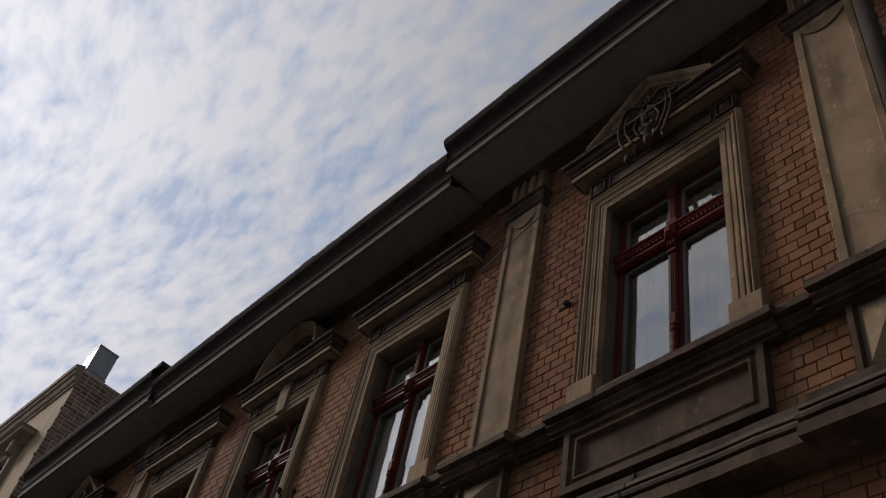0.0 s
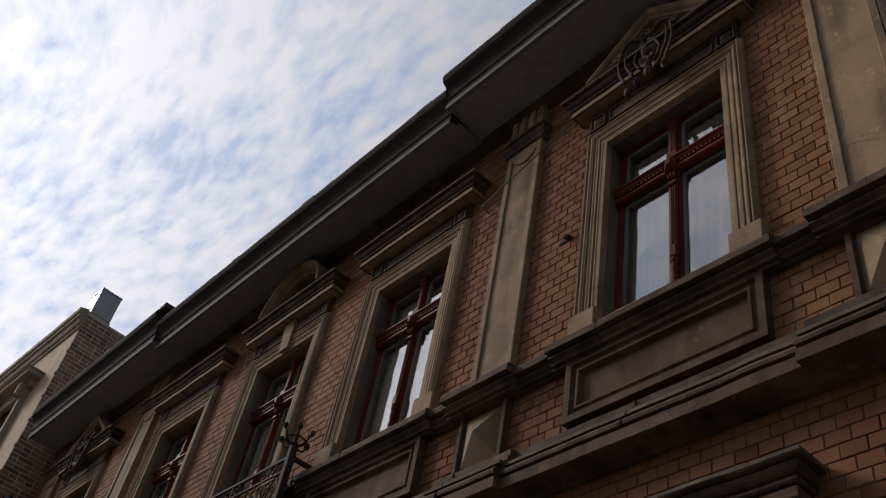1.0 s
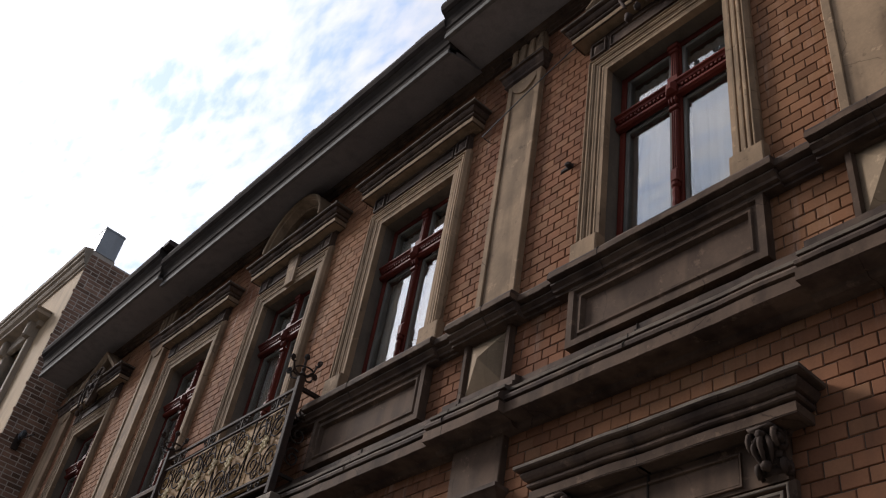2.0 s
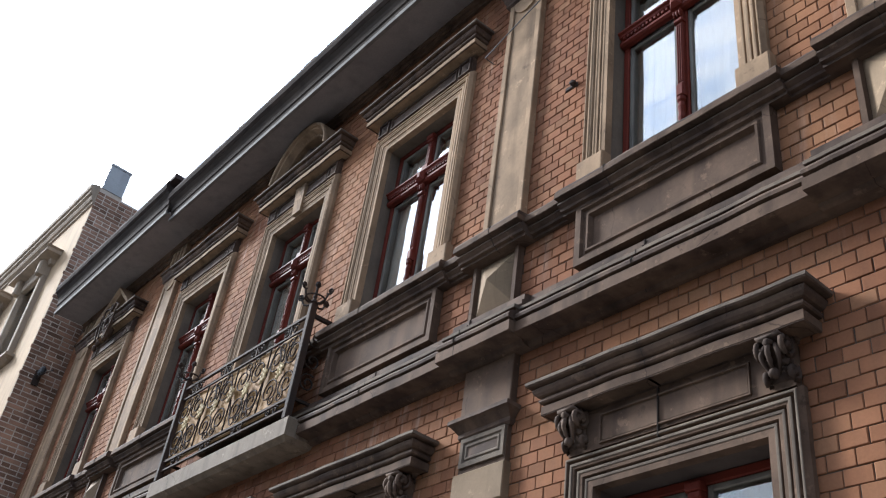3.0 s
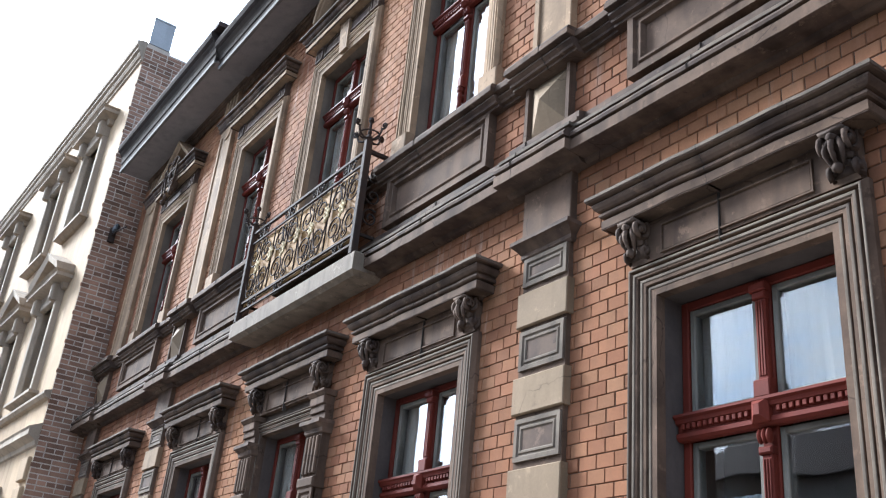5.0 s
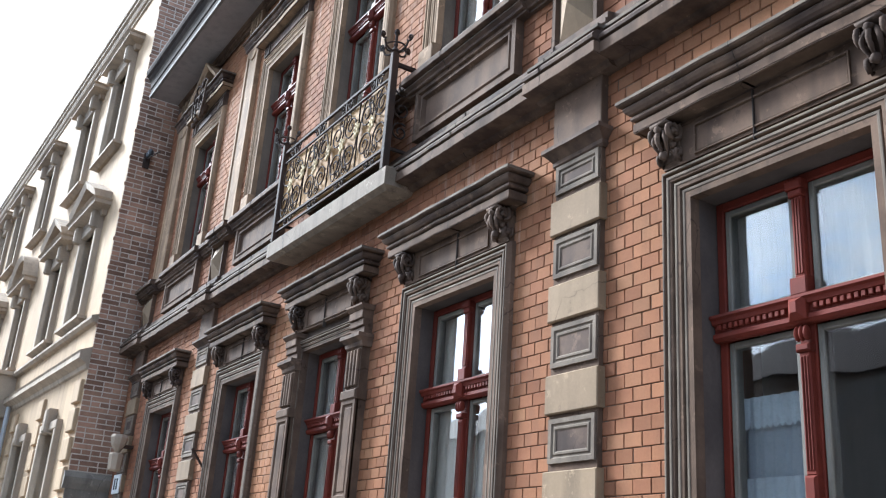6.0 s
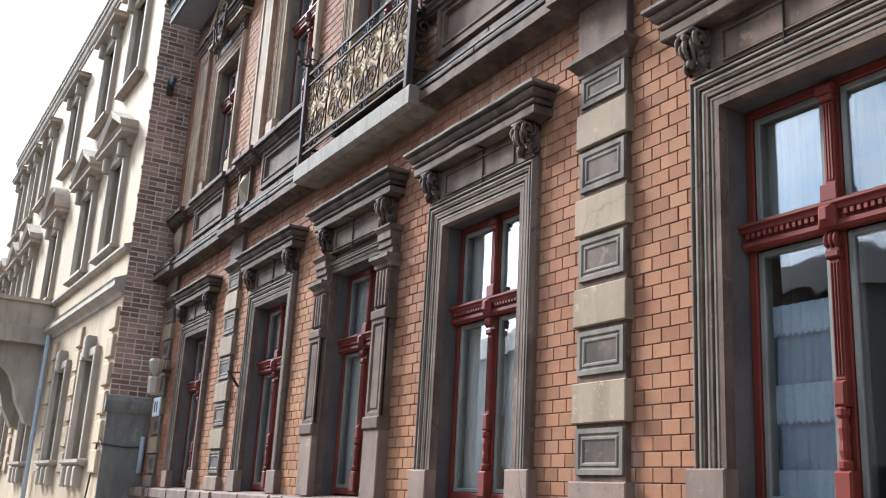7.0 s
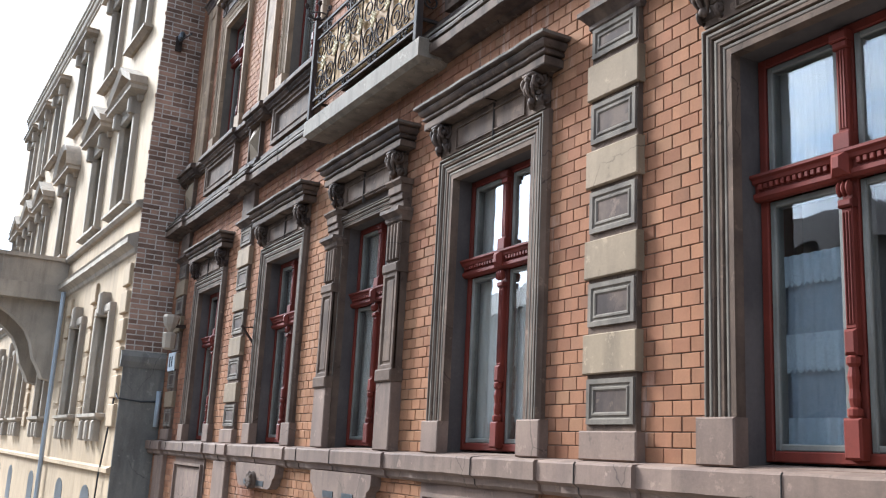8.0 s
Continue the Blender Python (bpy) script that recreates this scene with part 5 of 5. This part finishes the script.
        nbox(bm, s0, s1, p0, p1, q0, q1, 0.012)
        part("parapet", turned(bm), M_NTRIM, balcony_part)
    for s in (6.45, 8.45):
        bm = bmesh.new()
        prof = [(0.0, 4.24), (1.25, 4.24), (1.22, 4.09), (1.0, 3.97), (0.8, 3.82), (0.62, 3.64), (0.5, 3.4), (0.42, 3.1), (0.3, 2.9), (0.2, 2.7), (0.0, 2.65)]
        sweep(bm, [[(NX - s + w, NY - p, z) for p, z in prof] for w in (-0.2, 0.2)], closed=True)
        part("balcony_bracket", turned(bm), M_NTRIM, balcony_part)
    # side wall: grey render at the foot, bricks above
    bm = bmesh.new()
    box(bm, NX - 0.012, NX + 0.02, NY, 0.1, 0.0, 2.78)
    sweep(bm, [[(NX - 0.012, NY - 0.05, z0), (NX + w, NY - 0.05, z0), (NX + w, 0.1, z0), (NX - 0.012, 0.1, z0)] for w, z0 in ((0.03, 2.62), (0.06, 2.70), (0.07, 2.78), (0.02, 2.86))], closed=True)
    part("rendered_foot", turned(bm), M_GREYREND, t, "stained grey cement render")
    rng = random.Random(5)
    verts, faces = [], []
    z, row = 2.88, 0
    while z < NTOP - 0.08:
        y = NY + 0.004 - (0.135 if row % 2 else 0.0)
        while y < 1.6:
            a, b = max(y, NY + 0.004), y + (0.25 if row % 3 else 0.118)
            p = NX - 0.007 + rng.uniform(-0.002, 0.003)
            k = len(verts)
            verts += [(NX - 0.012, a, z), (NX - 0.012, b, z), (NX - 0.012, b, z + 0.060), (NX - 0.012, a, z + 0.060), (p, a + 0.003, z + 0.003), (p, b - 0.003, z + 0.003), (p, b - 0.003, z + 0.057), (p, a + 0.003, z + 0.057)]
            faces += [(k, k + 1, k + 5, k + 4), (k + 1, k + 2, k + 6, k + 5), (k + 2, k + 3, k + 7, k + 6), (k + 3, k, k + 4, k + 7), (k + 4, k + 5, k + 6, k + 7)]
            y = b + 0.016
        z += 0.077
        row += 1
    me = bpy.data.meshes.new("brickwork")
    me.from_pydata(verts, [], faces)
    me.materials.append(M_NBRICK)
    me.transform(NTURN)
    ob = new("brickwork", me)
    ob.parent = t
    ob.matrix_parent_inverse = Matrix.Translation(t.location).inverted()
    tagged(ob, "weathered dull red and grey bricks", kind="stuff")


next_house()


def wire_bracket():
    x, z = -14.0, 7.75
    t = thing("wire_bracket", (NX, -0.35, z), "old iron wire bracket with insulators on the brick side wall", "bracket")
    bm = bmesh.new()
    box(bm, NX, NX + 0.03, -0.40, -0.30, z - 0.12, z + 0.12)
    tube(bm, [(NX + 0.02, -0.35, z), (NX + 0.3, -0.35, z - 0.02), (NX + 0.62, -0.3, z - 0.04)], 0.012, 6)
    part("arm", bm, M_IRON, t)
    for k in (0.12, 0.22):
        bm = bmesh.new()
        lathe(bm, (NX + k, -0.35, z), [(0.012, 0.0), (0.04, 0.03), (0.05, 0.09), (0.03, 0.12), (0.01, 0.14)], 8)
        part("insulator", bm, M_BLACK, t)


wire_bracket()


# ---- street ----
def street():
    bm = bmesh.new()
    box(bm, -600, 600, -600, 600, -0.6, -0.16)
    whole("ground", bm, M_ROAD, "plain ground to the horizon", "ground", kind="structure")
    bm = bmesh.new()
    box(bm, -120, 60, -11.5, -4.3, -0.16, -0.12)
    whole("road", bm, M_ROAD, "grey asphalt street", "road", kind="structure")
    for name, y0, y1 in (("pavement_near", -4.15, 0.0), ("pavement_far", -15.0, -11.65)):
        bm = bmesh.new()
        box(bm, -120, 60, y0, y1, -0.16, 0.0)
        whole(name, bm, M_PAVE, "grey concrete slab pavement", "pavement", kind="structure")
    for y0 in (-4.3, -11.65):
        bm = bmesh.new()
        box(bm, -120, 60, y0, y0 + 0.15, -0.16, 0.005)
        whole("kerb", bm, M_GREYREND, "granite kerb along the street", "kerb", kind="structure")
    # the other side of the street and the end of the row
    for x, w, h in ((14.0, 11.5, 6.7), (2.5, 12.5, 6.4), (-10.0, 10.5, 6.9), (-20.5, 11.5, 6.8), (-32.0, 13.6, 6.6), (-45.6, 11.0, 7.0), (-56.6, 10.0, 6.8)):
        t = thing("far_house", (x - w / 2, -18, 0), "plain rendered house across the street", "building", "houses across the street")
        bm = bmesh.new()
        box(bm, x - w, x, -24.0, -15.0, 0.0, h)
        part("wall", bm, M_OPP, t)
        bm = bmesh.new()
        sweep(bm, [[(q, -14.7, h), (q, -19.5, h + 2.4), (q, -24.3, h)] for q in (x - w, x)], closed=True)
        part("roof", bm, M_TILE, t)
        for k in range(int(w // 2.2)):
            for z in (1.2,):
                # A black sheet gives each far window the dark of an unlit room.
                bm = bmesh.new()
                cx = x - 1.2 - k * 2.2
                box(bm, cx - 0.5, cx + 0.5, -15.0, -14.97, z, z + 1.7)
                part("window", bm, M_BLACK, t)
    bm = bmesh.new()
    box(bm, -0.25, 16.0, -0.02, 9.0, 0.0, 8.6)
    whole("wall_next", bm, M_GREYREND, "grey rendered wall of the adjoining house", "wall", kind="structure")
    t = thing("distant_house", (-70, -3, 0), "pale distant house at the end of the street", "building")
    bm = bmesh.new()
    box(bm, -82, -66, -14, 6, 0, 7.2)
    part("wall", bm, M_NTRIM, t)
    bm = bmesh.new()
    sweep(bm, [[(-82, y, 7.2), (-74, y, 10.0), (-66, y, 7.2)] for y in (-14, 6)], closed=True)
    part("roof", bm, M_TILE, t)


street()


def bare_tree(x, y, h, seed):
    t = thing("bare_tree", (x, y, 0), "leafless street tree with fine upright twigs", "tree")
    rng = random.Random(seed)
    bm = bmesh.new()
    tube(bm, [(x, y, 0), (x + 0.05, y, h * 0.2), (x, y + 0.1, h * 0.45), (x, y, h * 0.7)], 0.16, 8, lambda q: 1 - 0.7 * q)
    part("trunk", bm, M_TWIG, t)
    bm = bmesh.new()
    for k in range(70):
        z = h * rng.uniform(0.3, 0.68)
        a, l = rng.uniform(0, 6.3), rng.uniform(0.15, 0.38) * h
        p = Vector((x, y, z))
        pts = [p]
        for j in range(5):
            p = p + Vector((math.cos(a) * l / 7, math.sin(a) * l / 7, l / 6)) + Vector((rng.uniform(-0.08, 0.08), rng.uniform(-0.08, 0.08), rng.uniform(-0.03, 0.08)))
            pts.append(p.copy())
        tube(bm, pts, 0.035, 4, lambda q: 1 - 0.85 * q)
    part("twigs", bm, M_TWIG, t)


bare_tree(-44, -4.6, 7.0, 3)
bare_tree(-53, -4.8, 6.0, 4)


# ---- facing bricks, laid as headers ----
def facing_bricks():
    PITCH, COURSE, JOINT, DEEP = 0.130, 0.0767, 0.0047, 0.008
    rng = random.Random(11)
    holes = [(c - HW - 0.12, c + HW + 0.12, z0, z1) for bays, z0, z1 in ((BAYS, GZ - 0.01, 3.99), (UP_BAYS, UZ - 0.05, 7.88)) for c in bays]
    holes += [(c - 0.205, c + 0.205, GZ - 0.1, 4.6) for c in ALL_PIERS]
    holes += [(c - w + 0.01, c + w - 0.01, UZ - 0.1, 8.7) for c, w in PILASTERS]
    holes += [(c - 0.68, c + 0.68, 4.96, 5.46) for c in UP_BAYS] + [(c - 0.205, c + 0.205, 4.9, 5.5) for c in PYRAMIDS]
    verts, faces, singles = [], [], []
    shared = {}
    base_holes = [(c - 0.71, c + 0.71, 0.3, 1.5) for c in (BAYS[0], BAYS[1], BAYS[4])] + [(c - 0.25, c + 0.25, 0.0, 1.5) for c in ALL_PIERS]
    base_holes += [(c - 0.42, c + 0.42, 1.2, 1.5) for c in (BAYS[2], BAYS[3])]
    row = 0
    z = 1.602 - 12 * COURSE
    while z < WALL_TOP - 0.01:
        low = z < 1.6
        if low and z > 1.602 - 1.5 * COURSE:
            z, row = 1.602, 12
            continue
        z0, z1 = z, z + COURSE - JOINT
        cuts = sorted((a, b) for a, b, c, d in (base_holes if low else holes) if c < (z0 + z1) / 2 < d)
        free, x = [], END_L + 0.01
        for a, b in cuts:
            if a > x:
                free.append((x, a))
            x = max(x, b)
        if END_R - x > 0.01:
            free.append((x, END_R))
        for a, b in free:
            k = math.floor(a / PITCH) - 1
            while True:
                u = k * PITCH + (PITCH / 2 if row % 2 else 0.0) + rng.uniform(-0.0015, 0.0015)
                k += 1
                u0, u1 = max(u, a), min(u + PITCH - JOINT, b)
                if u > b:
                    break
                if u1 - u0 < 0.02:
                    continue
                near = (-4.62 < u0 and u1 < -4.12 or -3.78 < u0 and u1 < -3.28) and z0 > 1.6 and z1 < 4.0 and u1 - u0 > 0.121
                if near and len(singles) < 300:
                    singles.append((u0, z0))
                    continue
                p, ch, n = rng.uniform(-0.003, 0.0015) - (0.041 if low else 0.0), rng.uniform(0.0025, 0.005), len(verts)
                deep = -0.029 if low else DEEP
                w = rng.uniform(-0.0022, 0.0022)
                verts += [(u0, deep, z0), (u1, deep, z0), (u1, deep, z1), (u0, deep, z1), (u0, p + ch, z0), (u1, p + ch, z0 + w), (u1, p + ch, z1 + w), (u0, p + ch, z1), (u0 + ch, p, z0 + ch), (u1 - ch, p, z0 + ch + w), (u1 - ch, p, z1 - ch + w), (u0 + ch, p, z1 - ch)]
                for o in (0, 4):
                    faces += [(n + o + i, n + o + (i + 1) % 4, n + o + 4 + (i + 1) % 4, n + o + 4 + i) for i in range(4)]
                faces.append((n + 8, n + 9, n + 10, n + 11))
        z += COURSE
        row += 1
    me = bpy.data.meshes.new("brickwork")
    me.from_pydata(verts, [], faces)
    me.materials.append(M_BRICK)
    ob = new("brickwork", me)
    ob.parent = WALL
    tagged(ob, "smooth orange-red facing bricks laid as headers", kind="stuff")
    bm = bmesh.new()
    box(bm, 0.0, PITCH - JOINT, 0.0, DEEP, 0.0, COURSE - JOINT, 0.0028)
    one = finish("brick", bm, M_BRICK)
    for u, q in singles:
        b = new("brick", one)
        b.location = (u, rng.uniform(-0.0022, 0.0012), q)
        b.parent = WALL


facing_bricks()
